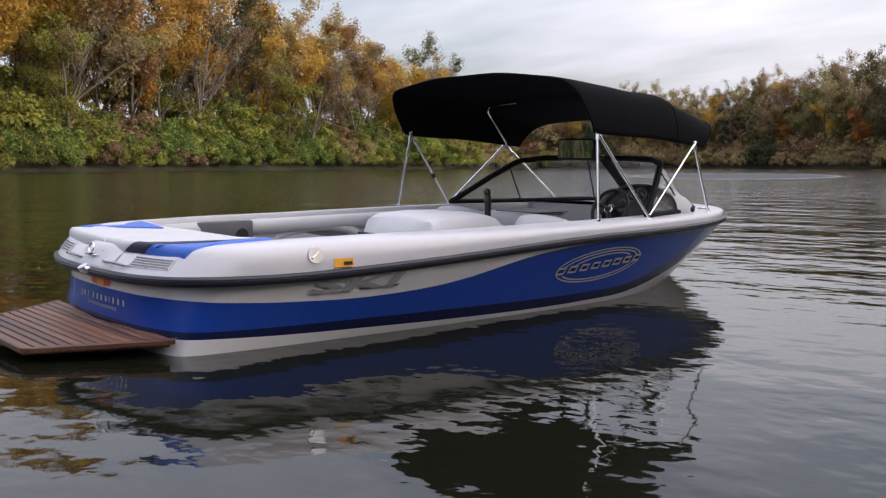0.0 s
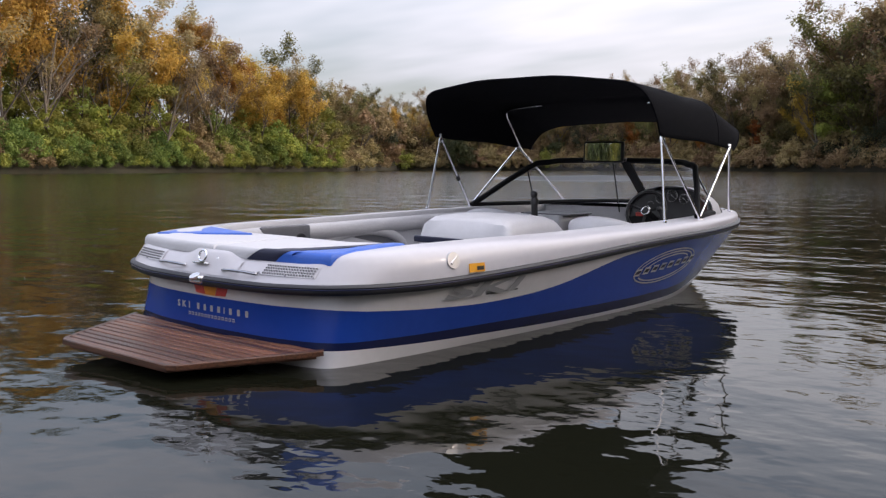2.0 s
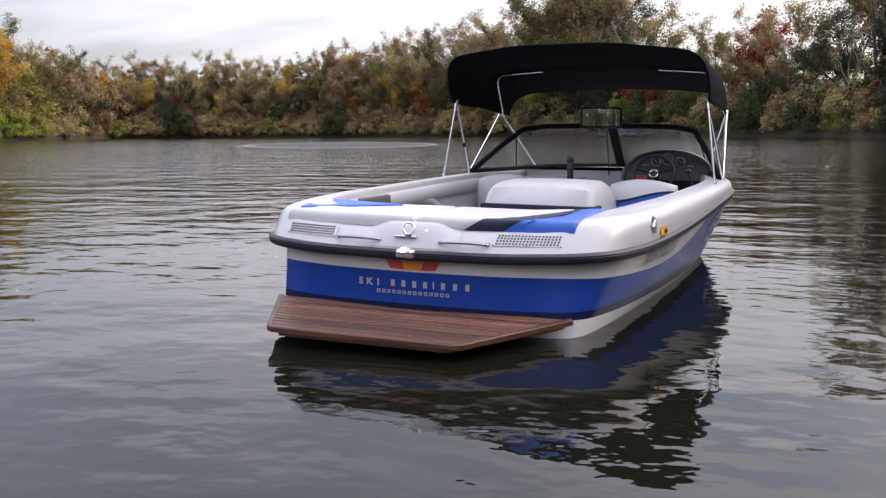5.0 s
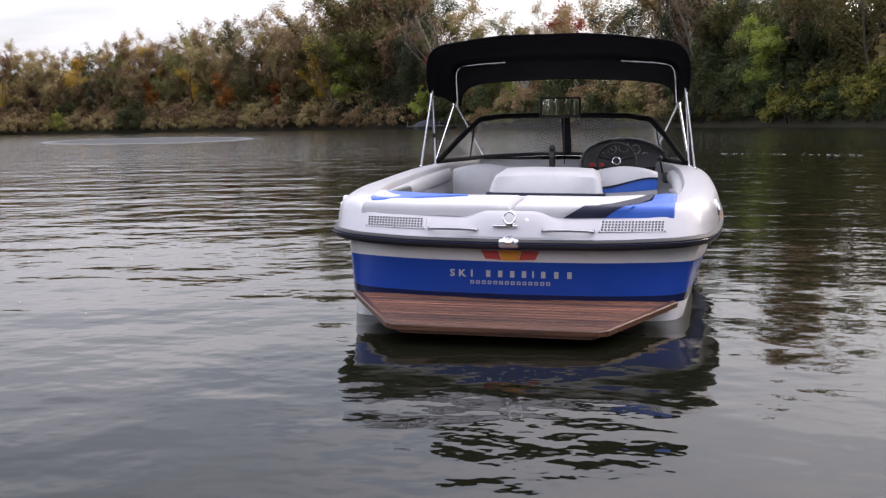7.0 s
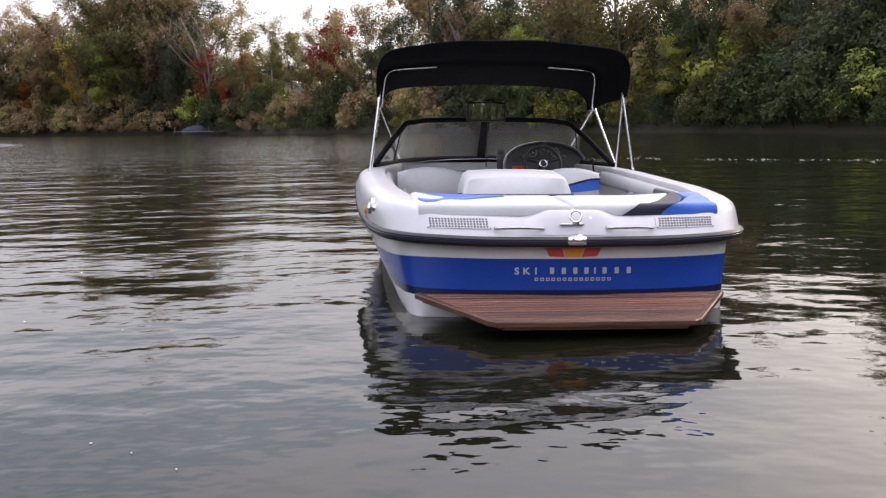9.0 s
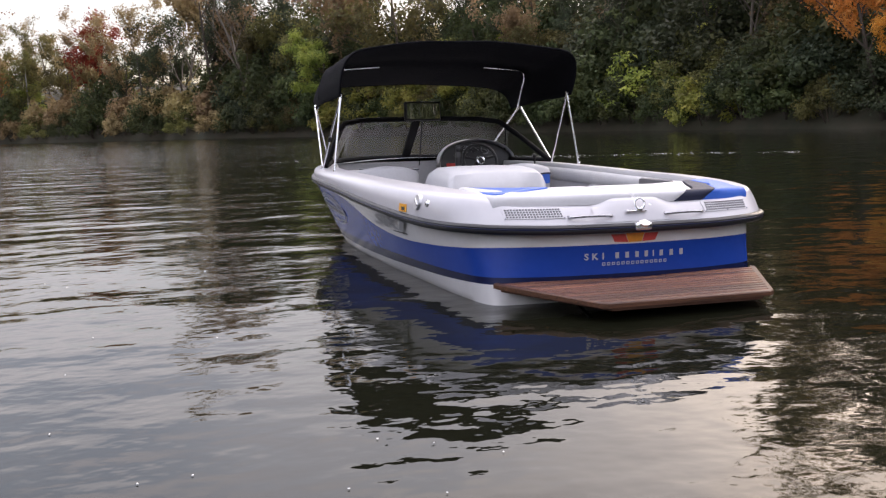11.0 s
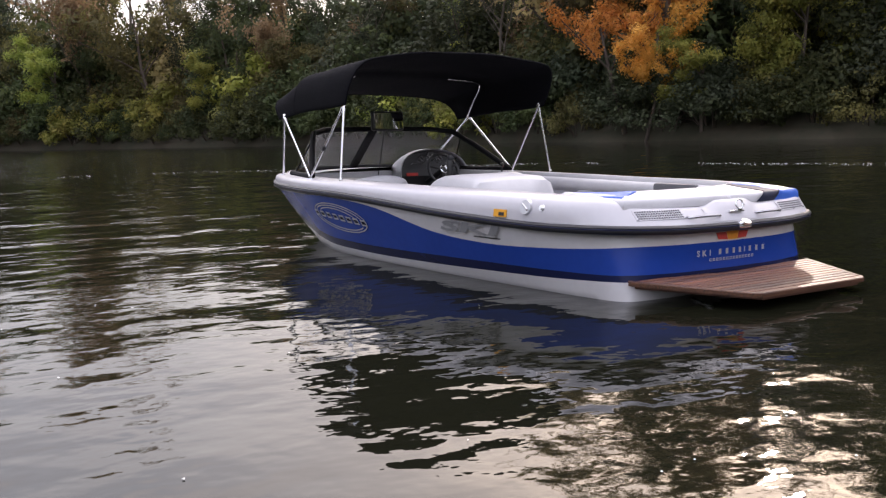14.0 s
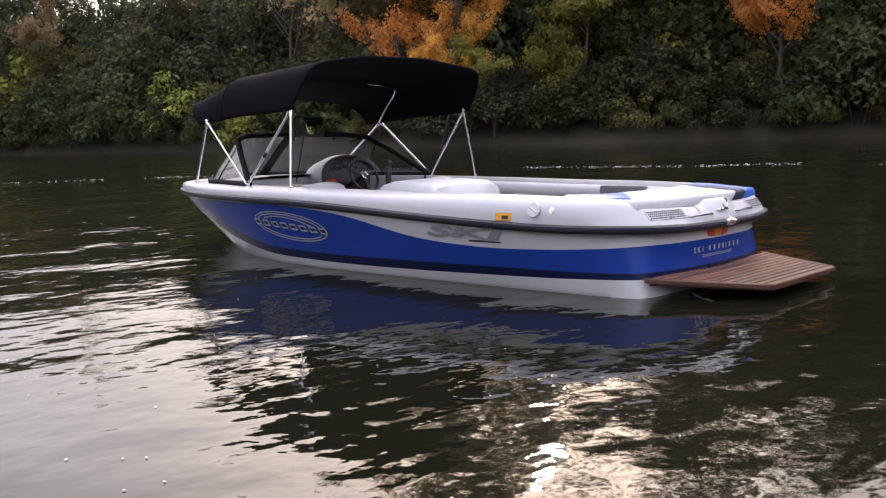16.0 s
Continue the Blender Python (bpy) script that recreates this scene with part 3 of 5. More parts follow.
# padded bolster rolls along both sides and the dark storage pockets with speakers
for s in (-1, 1):
    bm = bmesh.new()
    rws = []
    for y in np.linspace(0.75, 3.7, 24):
        x, z = gun_in(y)
        e2 = min(1, (y - 0.75) / 0.12 + 0.15, (3.7 - y) / 0.12 + 0.15)
        rws.append([(s * (x - 0.012 - 0.06 * e2 * math.sin(a) ** 0.8), y, z - 0.035 - 0.06 * (1 - math.cos(a))) for a in np.linspace(0.02, math.pi - 0.02, 9)])
    loft(bm, rws)
    bmesh.ops.recalc_face_normals(bm, faces=bm.faces)
    smooth(part("side_bolster", bm, M_VINYLG, boat, "padded grey side bolster"))
    bm = bmesh.new()
    box(bm, (s * 0.868, 1.32, 0.515), (0.05, 0.46, 0.17), 0.024)
    pk = smooth(part("side_pocket", bm, M_VINYLD, boat, "dark grey moulded storage pocket"))
    bm = bmesh.new()
    disc(bm, (s * 0.842, 1.45, 0.49), (-s, 0, 0), 0.055, 0.012, 24, 0.048)
    smooth(part("speaker", bm, M_BLACK, pk))
    # rounded grey arch moulded on the lining
    xa = gun_in(2.2)[0] - 0.034
    bm = bmesh.new()
    rws = []
    for a in np.linspace(0.0, math.pi, 19):
        rws.append([(s * (xa + dx), 2.2 + (0.52 - k) * math.cos(a), 0.33 + (0.225 - k) * math.sin(a)) for k, dx in ((-0.012, 0.02), (0.0, -0.008), (0.03, -0.02), (0.062, -0.018), (0.078, 0.0), (0.082, 0.03))])
    loft(bm, rws)
    bmesh.ops.recalc_face_normals(bm, faces=bm.faces)
    smooth(part("lining_arch", bm, M_VINYLG, boat, "light grey arched moulding on the bulwark"), 60)
    # below it, the hollow's shade is painted as a flat dark panel
    bm = bmesh.new()
    ring = [(s * (xa + 0.004), 2.2 + 0.45 * math.cos(a), 0.33 + 0.155 * math.sin(a)) for a in np.linspace(0, math.pi, 17)]
    slot = [bm.verts.new(p) for p in ring + [(s * (xa + 0.004), 1.75, 0.10), (s * (xa + 0.004), 2.65, 0.10)]]
    bm.faces.new(slot)
    hollow = part("recess_shade", bm, M_VINYLD, boat, "flat dark panel painting the shade under the bulwark arch")
    hollow.modifiers.new("s", "SOLIDIFY").thickness = 0.01


# sun pads on the aft deck: a soft lip over the stern face, a flat top level with the gunwale
def pad(bm, outline, z=0.545, h=0.060, edge=0.045, aft_only=False):
    """A cushion with a rounded edge."""
    k = len(outline)
    cx, cy = sum(p[0] for p in outline) / k, sum(p[1] for p in outline) / k
    rws = []
    for ins, zz in ((0.0, 0.0), (0.02, 0.38), (0.16, 0.68), (0.45, 0.90), (0.85, 0.985), (1.3, 1.0)):
        row = []
        for x, y in outline:
            d = Vector((cx - x, cy - y, 0))
            d = d.normalized() * min(edge * ins, d.length * 0.5)
            if aft_only:
                d = Vector((0, edge * ins * max(0.0, min(1.0, 1 - (y - 0.07) / 0.1)), 0))
            top = h + 0.006 * min(1.0, y / 0.5)
            k2 = max(0.0, min(1.0, (abs(x) - 0.60) / 0.2))
            top += k2 * max(0.0, gun_in(max(y, 0.3))[1] + 0.010 - z - top)
            lean = 0.10 * zz * max(0.0, min(1.0, 1 - (y - 0.07) / 0.12)) * (0.2 < x < 0.56)
            row.append((x + d.x + lean, y + d.y, z + zz * top))
        rws.append(row)
    vs = loft(bm, rws, True)
    bm.faces.new(vs[-1])
    bmesh.ops.recalc_face_normals(bm, faces=bm.faces)


def between(p, q, n2):
    return [(p[0] + (q[0] - p[0]) * t, p[1] + (q[1] - p[1]) * t) for t in np.linspace(0, 1, n2, endpoint=False)]


def outline4(*c):
    out = []
    for i in range(len(c)):
        out += between(c[i], c[(i + 1) % len(c)], 6)
    return out


def aft_line(x0, x1, n2=7):
    """The crowned aft edge of the pads."""
    return [(x, 0.062 + 0.145 * x * x) for x in np.linspace(x0, x1, n2)]


def with_edge(aft, *c):
    out = aft[:-1]
    c = (aft[-1],) + c + (aft[0],)
    for i in range(len(c) - 1):
        out += between(c[i], c[i + 1], 6)
    return out


for pts, m_, lb in ((with_edge(aft_line(-0.815, -0.004, 10), (-0.004, 0.695), (-0.85, 0.695), (-0.862, 0.66), (-0.85, 0.35)), M_VINYLW, "white vinyl sun pad cushion"),
                    (with_edge(aft_line(0.004, 0.262), (0.372, 0.115), (0.50, 0.24), (0.70, 0.695), (0.004, 0.695)), M_VINYLW, "white vinyl sun pad cushion"),
                    (with_edge(aft_line(0.266, 0.468, 5), (0.60, 0.17), (0.70, 0.42), (0.735, 0.695), (0.704, 0.695), (0.504, 0.24), (0.376, 0.115)), M_VINYLN, "navy vinyl wedge of the sun pad"),
                    (with_edge(aft_line(0.472, 0.815), (0.85, 0.35), (0.862, 0.66), (0.85, 0.695), (0.739, 0.695), (0.704, 0.42), (0.604, 0.17)), M_VINYLB, "bright blue vinyl sun pad panel")):
    bm = bmesh.new()
    pad(bm, pts, edge=0.034, aft_only=m_ == M_VINYLN)
    smooth(part("sun_pad", bm, m_, boat, lb), 60)
bm = bmesh.new()
pad(bm, outline4((-0.775, 0.215), (-0.60, 0.34), (-0.30, 0.575), (-0.60, 0.655), (-0.835, 0.645), (-0.825, 0.36)), 0.5535, 0.0605, 0.012)
smooth(part("pad_stripe", bm, M_VINYLB, boat, "pale blue panel sewn on the sun pad"), 60)

# rear bulkhead of the cockpit with a padded roll
bm = bmesh.new()
loft(bm, [[(s_ * (gun_in(AFT_Y)[0]), AFT_Y + 0.002, z) for s_ in np.linspace(-1, 1, 11)] for z in (0.07, 0.3, 0.5, 0.572)])
bmesh.ops.recalc_face_normals(bm, faces=bm.faces)
part("rear_bulkhead", bm, M_VINYLG, boat, "grey padded cockpit rear wall")
bm = bmesh.new()
tube(bm, [(s_ * 0.845, AFT_Y + 0.004, 0.578) for s_ in np.linspace(-1, 1, 17)], 0.026, 10)
smooth(part("rear_roll", bm, M_VINYLW, boat, "white padded roll along the rear wall"))

def face_y(x, z):
    """The stern face above the rail, at a half-breadth and a height."""
    y, top = (float(np.interp(abs(x), [p.x for p in CR[:4 * SUB]], v)) for v in ([p.y for p in CR[:4 * SUB]], CH[:4 * SUB]))
    zs = [0.425 + c + hz * top for _, _, c, hz in FACE[:6]]
    return y + float(np.interp(z, zs, [-f[1] for f in FACE[:6]]))


# stern moulding with its raised middle, ski ring, handles and vents
bm = bmesh.new()
rws = []
for x in np.linspace(-0.27, 0.27, 31):
    q = max(0.0, min(1.0, (0.255 - abs(x)) / 0.14))
    t = q * q * (3 - 2 * q)
    rws.append([(x, face_y(x, 0.452) - 0.002, 0.452), (x, face_y(x, 0.49) - 0.004 - 0.008 * t, 0.49), (x, face_y(x, 0.525) - 0.004 - 0.020 * t, 0.525), (x, face_y(x, 0.545) - 0.004 - 0.024 * t, 0.542 + 0.020 * t),
                (x, face_y(x, 0.545) + 0.008 - 0.016 * t, 0.545 + 0.031 * t), (x, 0.085, 0.546 + 0.034 * t), (x, 0.12, 0.546 + 0.030 * t), (x, 0.135, 0.54)])
loft(bm, rws)
bmesh.ops.recalc_face_normals(bm, faces=bm.faces)
smooth(part("stern_hump", bm, M_WHITE, boat), 60)
bm = bmesh.new()
torus(bm, (0.0, -0.012, 0.548), (0, -1, 0.25), 0.030, 0.0065)
smooth(part("ski_ring", bm, M_CHROME, boat, "chrome ski tow ring"))
bm = bmesh.new()
box(bm, (-0.02, -0.004, 0.508), (0.125, 0.035, 0.010), 0.004)
disc(bm, (0, -0.008, 0.515), (0, 0, 1), 0.022, 0.012)
smooth(part("ring_base", bm, M_CHROME, boat))
bm = bmesh.new()
disc(bm, (0.085, face_y(0.085, 0.535) - 0.022, 0.535), (0, -1, 0.3), 0.009, 0.012, 14)
smooth(part("key_lock", bm, M_CHROME, boat, "small round chrome lock"))
for s in (-1, 1):
    bm = bmesh.new()
    tube(bm, curve([(s * x, face_y(x, 0.487) - out, z) for x, out, z in ((0.168, -0.012, 0.488), (0.172, 0.020, 0.486), (0.215, 0.030, 0.489), (0.295, 0.034, 0.491), (0.37, 0.030, 0.489), (0.414, 0.020, 0.485), (0.420, -0.012, 0.486))], 5), 0.0085, 8)
    smooth(part("grab_handle", bm, M_STEEL, boat, "curved stainless grab handle"))
    # louvred vent plate with rows of slots
    bm = bmesh.new()
    x0, x1 = 0.44, 0.775
    loft(bm, [[(s * x, face_y(x, z) - 0.006, z) for x in np.linspace(x0, x1, 12)] for z in (0.484, 0.50, 0.52, 0.539)])
    bmesh.ops.recalc_face_normals(bm, faces=bm.faces)
    vent = part("vent_plate", bm, M_WHITE, boat, "white slotted engine vent plate")
    vent.modifiers.new("s", "SOLIDIFY").thickness = 0.004
    for j in range(4):
        bm = bmesh.new()
        for x in np.linspace(x0 + 0.020, x1 - 0.020, 19):
            zc = 0.4935 + 0.0122 * j
            box(bm, (s * (x + 0.0015 * j), face_y(x, zc) - 0.0085, zc), (0.0095, 0.006, 0.0086))
        part("vent_grille", bm, M_GREYD, vent)
    for x in (x0 + 0.006, (x0 + x1) / 2, x1 - 0.006):
        bm = bmesh.new()
        disc(bm, (s * x, face_y(x, 0.487) - 0.010, 0.4865), (0, -1, 0.5), 0.004, 0.006, 8)
        part("vent_screw", bm, M_STEEL, vent)
# nav light socket over the rail
bm = bmesh.new()
box(bm, (0.002, -0.052, 0.424), (0.105, 0.042, 0.046), 0.014, seg=3)
disc(bm, (0.002, -0.066, 0.440), (0, -0.5, 1), 0.030, 0.016, 20)
smooth(part("light_socket", bm, M_CHROME, boat, "chrome stern light socket"))

# stern badge: red wings with an amber middle, and silver lettering replaced by bars
def on_transom(bm, pts, lift=0.003):
    bm.faces.new([bm.verts.new((x, transom_y(x, z) - lift, z)) for x, z in pts])


for nm, m_, pts in (("badge_wing", M_RED, [(-0.15, 0.375), (-0.062, 0.375), (-0.045, 0.328), (-0.128, 0.332)]), ("badge_wing", M_RED, [(0.062, 0.375), (0.15, 0.375), (0.128, 0.332), (0.045, 0.328)]),
                    ("badge_middle", M_ORNG, [(-0.058, 0.378), (0.058, 0.378), (0.041, 0.327), (-0.041, 0.327)])):
    bm = bmesh.new()
    on_transom(bm, pts)
    part(nm, bm, m_, boat).modifiers.new("s", "SOLIDIFY").thickness = 0.002
LETTER_X = (-0.300, -0.246, -0.198, -0.112, -0.050, 0.012, 0.072, 0.118, 0.170, 0.236, 0.302)
for x in LETTER_X[3:]:
    bm = bmesh.new()
    wd = 0.008 if abs(x - 0.118) < 0.01 else 0.022
    on_transom(bm, [(x - wd / 2, 0.272), (x + wd / 2, 0.272), (x + wd / 2, 0.238), (x - wd / 2, 0.238)])
    part("name_bar", bm, M_SILVER, boat).modifiers.new("s", "SOLIDIFY").thickness = 0.001
for x in np.linspace(-0.195, 0.195, 14):
    bm = bmesh.new()
    on_transom(bm, [(x - 0.010, 0.218), (x + 0.010, 0.218), (x + 0.010, 0.200), (x - 0.010, 0.200)])
    on_transom(bm, [(x - 0.005, 0.213), (x + 0.005, 0.213), (x + 0.005, 0.205), (x - 0.005, 0.205)], 0.0042)
    bm.faces.ensure_lookup_table(); bm.faces[1].material_index = 1
    part("dealer_bar", bm, [M_SILVER, M_BLUE], boat)


# graphics on the hull sides
def on_side(bm, s, pts, lift=0.006):
    f = bm.faces.new([bm.verts.new((s * (hull_x(y, z) + lift), y, z)) for y, z in pts])
    return f


def side_strip(bm, s, pts, wid):
    """A thin painted line along pts (y, z) on the hull side."""
    for (y0, z0), (y1, z1) in zip(pts, pts[1:]):
        d = Vector((y1 - y0, z1 - z0)).normalized() * wid / 2
        nx, nz = -d.y, d.x
        on_side(bm, s, [(y0 + nx, z0 + nz), (y1 + nx, z1 + nz), (y1 - nx, z1 - nz), (y0 - nx, z0 - nz)])


def text_mesh(body, shear=0.0):
    c = bpy.data.curves.new("lettering", "FONT")
    c.body, c.size, c.shear, c.resolution_u, c.offset = body, 1.0, shear, 3, 0.035
    o = bpy.data.objects.new("lettering", c)
    scene.collection.objects.link(o)
    bpy.context.view_layer.update()
    me = bpy.data.meshes.new_from_object(o.evaluated_get(bpy.context.evaluated_depsgraph_get()))
    bpy.data.objects.remove(o)
    return me


for body, x in zip("SKI", LETTER_X):
    bm = bmesh.new()
    me = text_mesh(body)
    bm.from_mesh(me)
    cx = (min(v.co.x for v in bm.verts) + max(v.co.x for v in bm.verts)) / 2
    for v in bm.verts:
        xx, zz = x + (v.co.x - cx) * 0.056, 0.237 + v.co.y * 0.050
        v.co = (xx, transom_y(xx, zz) - 0.003, zz)
    part("stern_letter", bm, M_SILVER, boat, "silver block letter on the transom")
SKI = text_mesh("SKI")
sx = [v.co.x for v in SKI.vertices]; sy = [v.co.y for v in SKI.vertices]
for s in (-1, 1):
    bm = bmesh.new()
    bm.from_mesh(SKI)
    for v in bm.verts:
        u = (v.co.x - min(sx)) / (max(sx) - min(sx)); q = (v.co.y - min(sy)) / (max(sy) - min(sy))
        if s > 0:
            y, z = 0.765 + 0.56 * u + 0.07 * q, 0.324 + 0.086 * q + 0.012 * u
        else:
            y, z = 1.655 - 0.60 * u - 0.07 * q, 0.337 + 0.078 * q + 0.006 * (1 - u)
        v.co = (s * (hull_x(y, z) + 0.016), y, z)
    part("side_lettering", bm, M_GREYD, boat, "silver-grey SKI lettering on the hull side")
    bm = bmesh.new()
    on_side(bm, s, [(1.03, 0.316), (1.29, 0.318), (1.29, 0.327), (1.03, 0.325)] if s < 0 else [(1.10, 0.330), (1.37, 0.336), (1.37, 0.345), (1.10, 0.339)])
    part("lettering_underline", bm, M_BLACK, boat)
    # badge: two nested ellipses with a row of slanted bars across them
    bm = bmesh.new()
    yc, zc = 3.20, 0.335
    for ry, rz, a0, a1 in ((0.47, 0.112, 0.15, 6.0), (0.42, 0.092, -0.4, 3.0), (0.42, 0.092, 3.5, 5.9), (0.34, 0.070, 0.3, 2.6)):
        side_strip(bm, s, [(yc + ry * math.cos(a), zc + rz * math.sin(a) + 0.03 * math.cos(a)) for a in np.linspace(a0, a1, 30)], 0.010)
    part("badge_ring", bm, M_SILVER, boat, "silver double ellipse badge")
    for i in range(8):
        y0, sl = yc - 0.48 + 0.122 * i, 0.02
        z0, z1 = zc - 0.026 + 0.006 * (i - 3.5), zc + 0.026 + 0.006 * (i - 3.5)
        bm = bmesh.new()
        on_side(bm, s, [(y0 + sl, z1), (y0 + 0.085 + sl, z1), (y0 + 0.085, z0), (y0, z0)], 0.008)
        on_side(bm, s, [(y0 + sl + 0.012, z1 - 0.014), (y0 + 0.073 + sl, z1 - 0.014), (y0 + 0.073, z0 + 0.014), (y0 + 0.012, z0 + 0.014)], 0.0095).material_index = 1
        part("badge_bar", bm, [M_SILVER, M_NAVY], boat)
    # fuel or water fitting and the yellow label on the deck side
    pz = 0.545
    bm = bmesh.new()
    cy = 0.80 if s > 0 else 0.745
    disc(bm, (s * 1.079, cy, pz), (s, -0.12, 0.22), 0.05, 0.028, 32, 0.045)
    cap_ = smooth(part("filler_cap", bm, M_SATIN, boat, "round chrome filler cap on the deck side"))
    bm = bmesh.new()
    box(bm, (0, 0, 0), (0.012, 0.066, 0.014), 0.004, m=Matrix.Translation((s * 1.093, cy, pz + 0.003)) @ Matrix.Rotation(-s * 0.21, 4, "Y") @ Matrix.Rotation(0.6, 4, "X"))
    part("cap_grip", bm, M_SATIN, cap_)
    if s < 0:
        bm = bmesh.new()
        disc(bm, (-1.058, 0.62, pz), (-1, 0, 0.25), 0.024, 0.014, 24, 0.02)
        disc(bm, (-1.064, 0.62, pz), (-1, 0, 0.25), 0.011, 0.016, 16)
        smooth(part("vent_fitting", bm, M_CHROME, boat, "small round chrome vent fitting"))
    bm = bmesh.new()
    rws = [[(s * (float(np.interp(y, [p.y for p in CR[3 * SUB:]], [p.x for p in CR[3 * SUB:]])) - dx), y, z) for y in (0.91, 0.97, 1.03)] for z, dx in ((0.474, -0.007), (0.522, -0.001))]
    loft(bm, rws)
    bmesh.ops.recalc_face_normals(bm, faces=bm.faces)
    lab = part("warning_label", bm, M_YEL, boat, "small yellow warning label")
    lab.modifiers.new("s", "SOLIDIFY").thickness = 0.003
    bm = bmesh.new()
    rws = [[(s * (float(np.interp(y, [p.y for p in CR[3 * SUB:]], [p.x for p in CR[3 * SUB:]])) - dx + 0.003), y, z) for y in ((0.965, 1.02) if s > 0 else (0.93, 0.98))] for z, dx in ((0.484, -0.006), (0.505, -0.003))]
    loft(bm, rws)
    part("label_print", bm, M_BLACK, lab)

# engine box between the seats
bm = bmesh.new()
rws = []
for y, h, w in ((2.215, 0.08, 0.43), (2.22, 0.47, 0.43), (2.275, 0.630, 0.415), (2.34, 0.662, 0.405), (2.62, 0.675, 0.40), (2.80, 0.672, 0.40), (2.93, 0.64, 0.40), (3.06, 0.55, 0.40), (3.12, 0.45, 0.40), (3.13, 0.08, 0.40)):
    z0 = 0.07
    hw = w
    rws.append([(-hw, y, z0), (-hw, y, max(z0, h - 0.10)), (-hw + 0.025, y, max(z0, h - 0.035)), (-hw + 0.07, y, max(z0, h - 0.008)), (-hw * 0.4, y, h), (hw * 0.4, y, h), (hw - 0.07, y, max(z0, h - 0.008)), (hw - 0.025, y, max(z0, h - 0.035)),
                (hw, y, max(z0, h - 0.10)), (hw, y, z0)])
loft(bm, rws)
bmesh.ops.recalc_face_normals(bm, faces=bm.faces)
eb = smooth(part("engine_box", bm, M_VINYLW, boat, "white padded engine cover"), 45)
bm = bmesh.new()
box(bm, (0, 2.30, 0.485), (0.875, 0.18, 0.045), 0.008)
part("box_band", bm, M_VINYLN, eb, "navy band round the engine cover")

# ski pylon
bm = bmesh.new()
tube(bm, [(-0.02, 3.22, 0.07), (-0.02, 3.21, 0.4), (-0.02, 3.20, 0.74)], 0.026, 14)
py = smooth(part("ski_pylon", bm, M_BLACK, boat, "black ski tow pylon"))
bm = bmesh.new()
disc(bm, (-0.02, 3.20, 0.76), (0, 0, 1), 0.034, 0.05, 20, 0.026)
bmesh.ops.create_uvsphere(bm, u_segments=16, v_segments=10, radius=0.03, matrix=Matrix.Translation((-0.02, 3.19, 0.808)))
smooth(part("pylon_head", bm, M_BLACK, py))


# seats
def seat(x, y, w, m_, stripe):
    bm = bmesh.new()
    box(bm, (x, y + 0.30, 0.28), (w, 0.55, 0.14), 0.04, seg=3)
    part("seat_cushion", bm, m_, boat, "white vinyl seat cushion")
    bm = bmesh.new()
    rws = []
    for a in np.linspace(-1, 1, 15):
        xx, yy = x + a * w / 2, y - 0.03 + 0.10 * a * a
        top = 0.665 - 0.05 * a * a
        rws.append([(xx, yy, 0.22), (xx, yy - 0.02, 0.45), (xx, yy - 0.02, top - 0.03), (xx, yy + 0.01, top), (xx, yy + 0.06, top), (xx, yy + 0.09, top - 0.035), (xx, yy + 0.10, 0.22)])
    loft(bm, rws)
    for r_ in (rws[0], rws[-1]):
        bm.faces.new([bm.verts.new(p) for p in r_])
    bmesh.ops.remove_doubles(bm, verts=bm.verts, dist=1e-5)
    bmesh.ops.recalc_face_normals(bm, faces=bm.faces)
    sb = smooth(part("seat_back", bm, m_, boat, "curved vinyl seat back"), 50)
    if stripe:
        bm = bmesh.new()
        up, lo = [], []
        for a in np.linspace(-0.75, 1, 12):
            xx, yy = x + a * w / 2, y - 0.055 + 0.10 * a * a
            top = 0.665 - 0.05 * a * a
            lo.append((xx, yy, 0.46 + 0.02 * a)); up.append((xx, yy, 0.485 + (top - 0.05 - 0.485) * max(0, (a + 0.75) / 1.75) ** 1.3))
        loft(bm, [lo, up])
        part("seat_swoosh", bm, M_VINYLB, sb, "blue swoosh panel sewn on the seat back")
        bm = bmesh.new()
        tube(bm, [Vector(p) + Vector((0, -0.004, 0.004)) for p in up], 0.008, 6)
        part("seat_piping", bm, M_VINYLN, sb)


seat(0.58, 3.12, 0.52, M_VINYLW, True)
seat(-0.62, 3.35, 0.55, M_VINYLG, False)
bm = bmesh.new()
box(bm, (-0.5, 4.12, 0.52), (0.62, 0.55, 0.16), 0.05, seg=3)
smooth(part("port_console", bm, M_VINYLG, boat, "grey port side console top"))
bm = bmesh.new()
box(bm, (-0.42, 4.15, 0.604), (0.50, 0.42, 0.012), 0.005)
part("console_tray", bm, M_VINYLD, boat, "dark non-slip console tray")

# helm: instrument pod, gauges, steering wheel, throttle
bm = bmesh.new()
rws = []
for t in np.linspace(0, 1, 17):
    a = math.pi * t
    rr = 0.415
    row = []
    for yy, kk in ((4.37, 0.95), (4.35, 1.0), (4.44, 1.0), (4.58, 0.93), (4.74, 0.76), (4.88, 0.50)):
        row.append((0.57 - rr * 1.0 * kk * math.cos(a), yy + 0.08 * math.sin(a) * (yy < 4.5), 0.60 + (0.275 * kk * math.sin(a) ** 0.75 if 0 < t < 1 else 0.0)))
    rws.append(row)
loft(bm, rws)
bmesh.ops.recalc_face_normals(bm, faces=bm.faces)
pod = smooth(part("helm_pod", bm, M_VINYLG, boat, "grey hooded instrument pod at the helm"), 50)
pod.modifiers.new("s", "SOLIDIFY").thickness = 0.012
bm = bmesh.new()
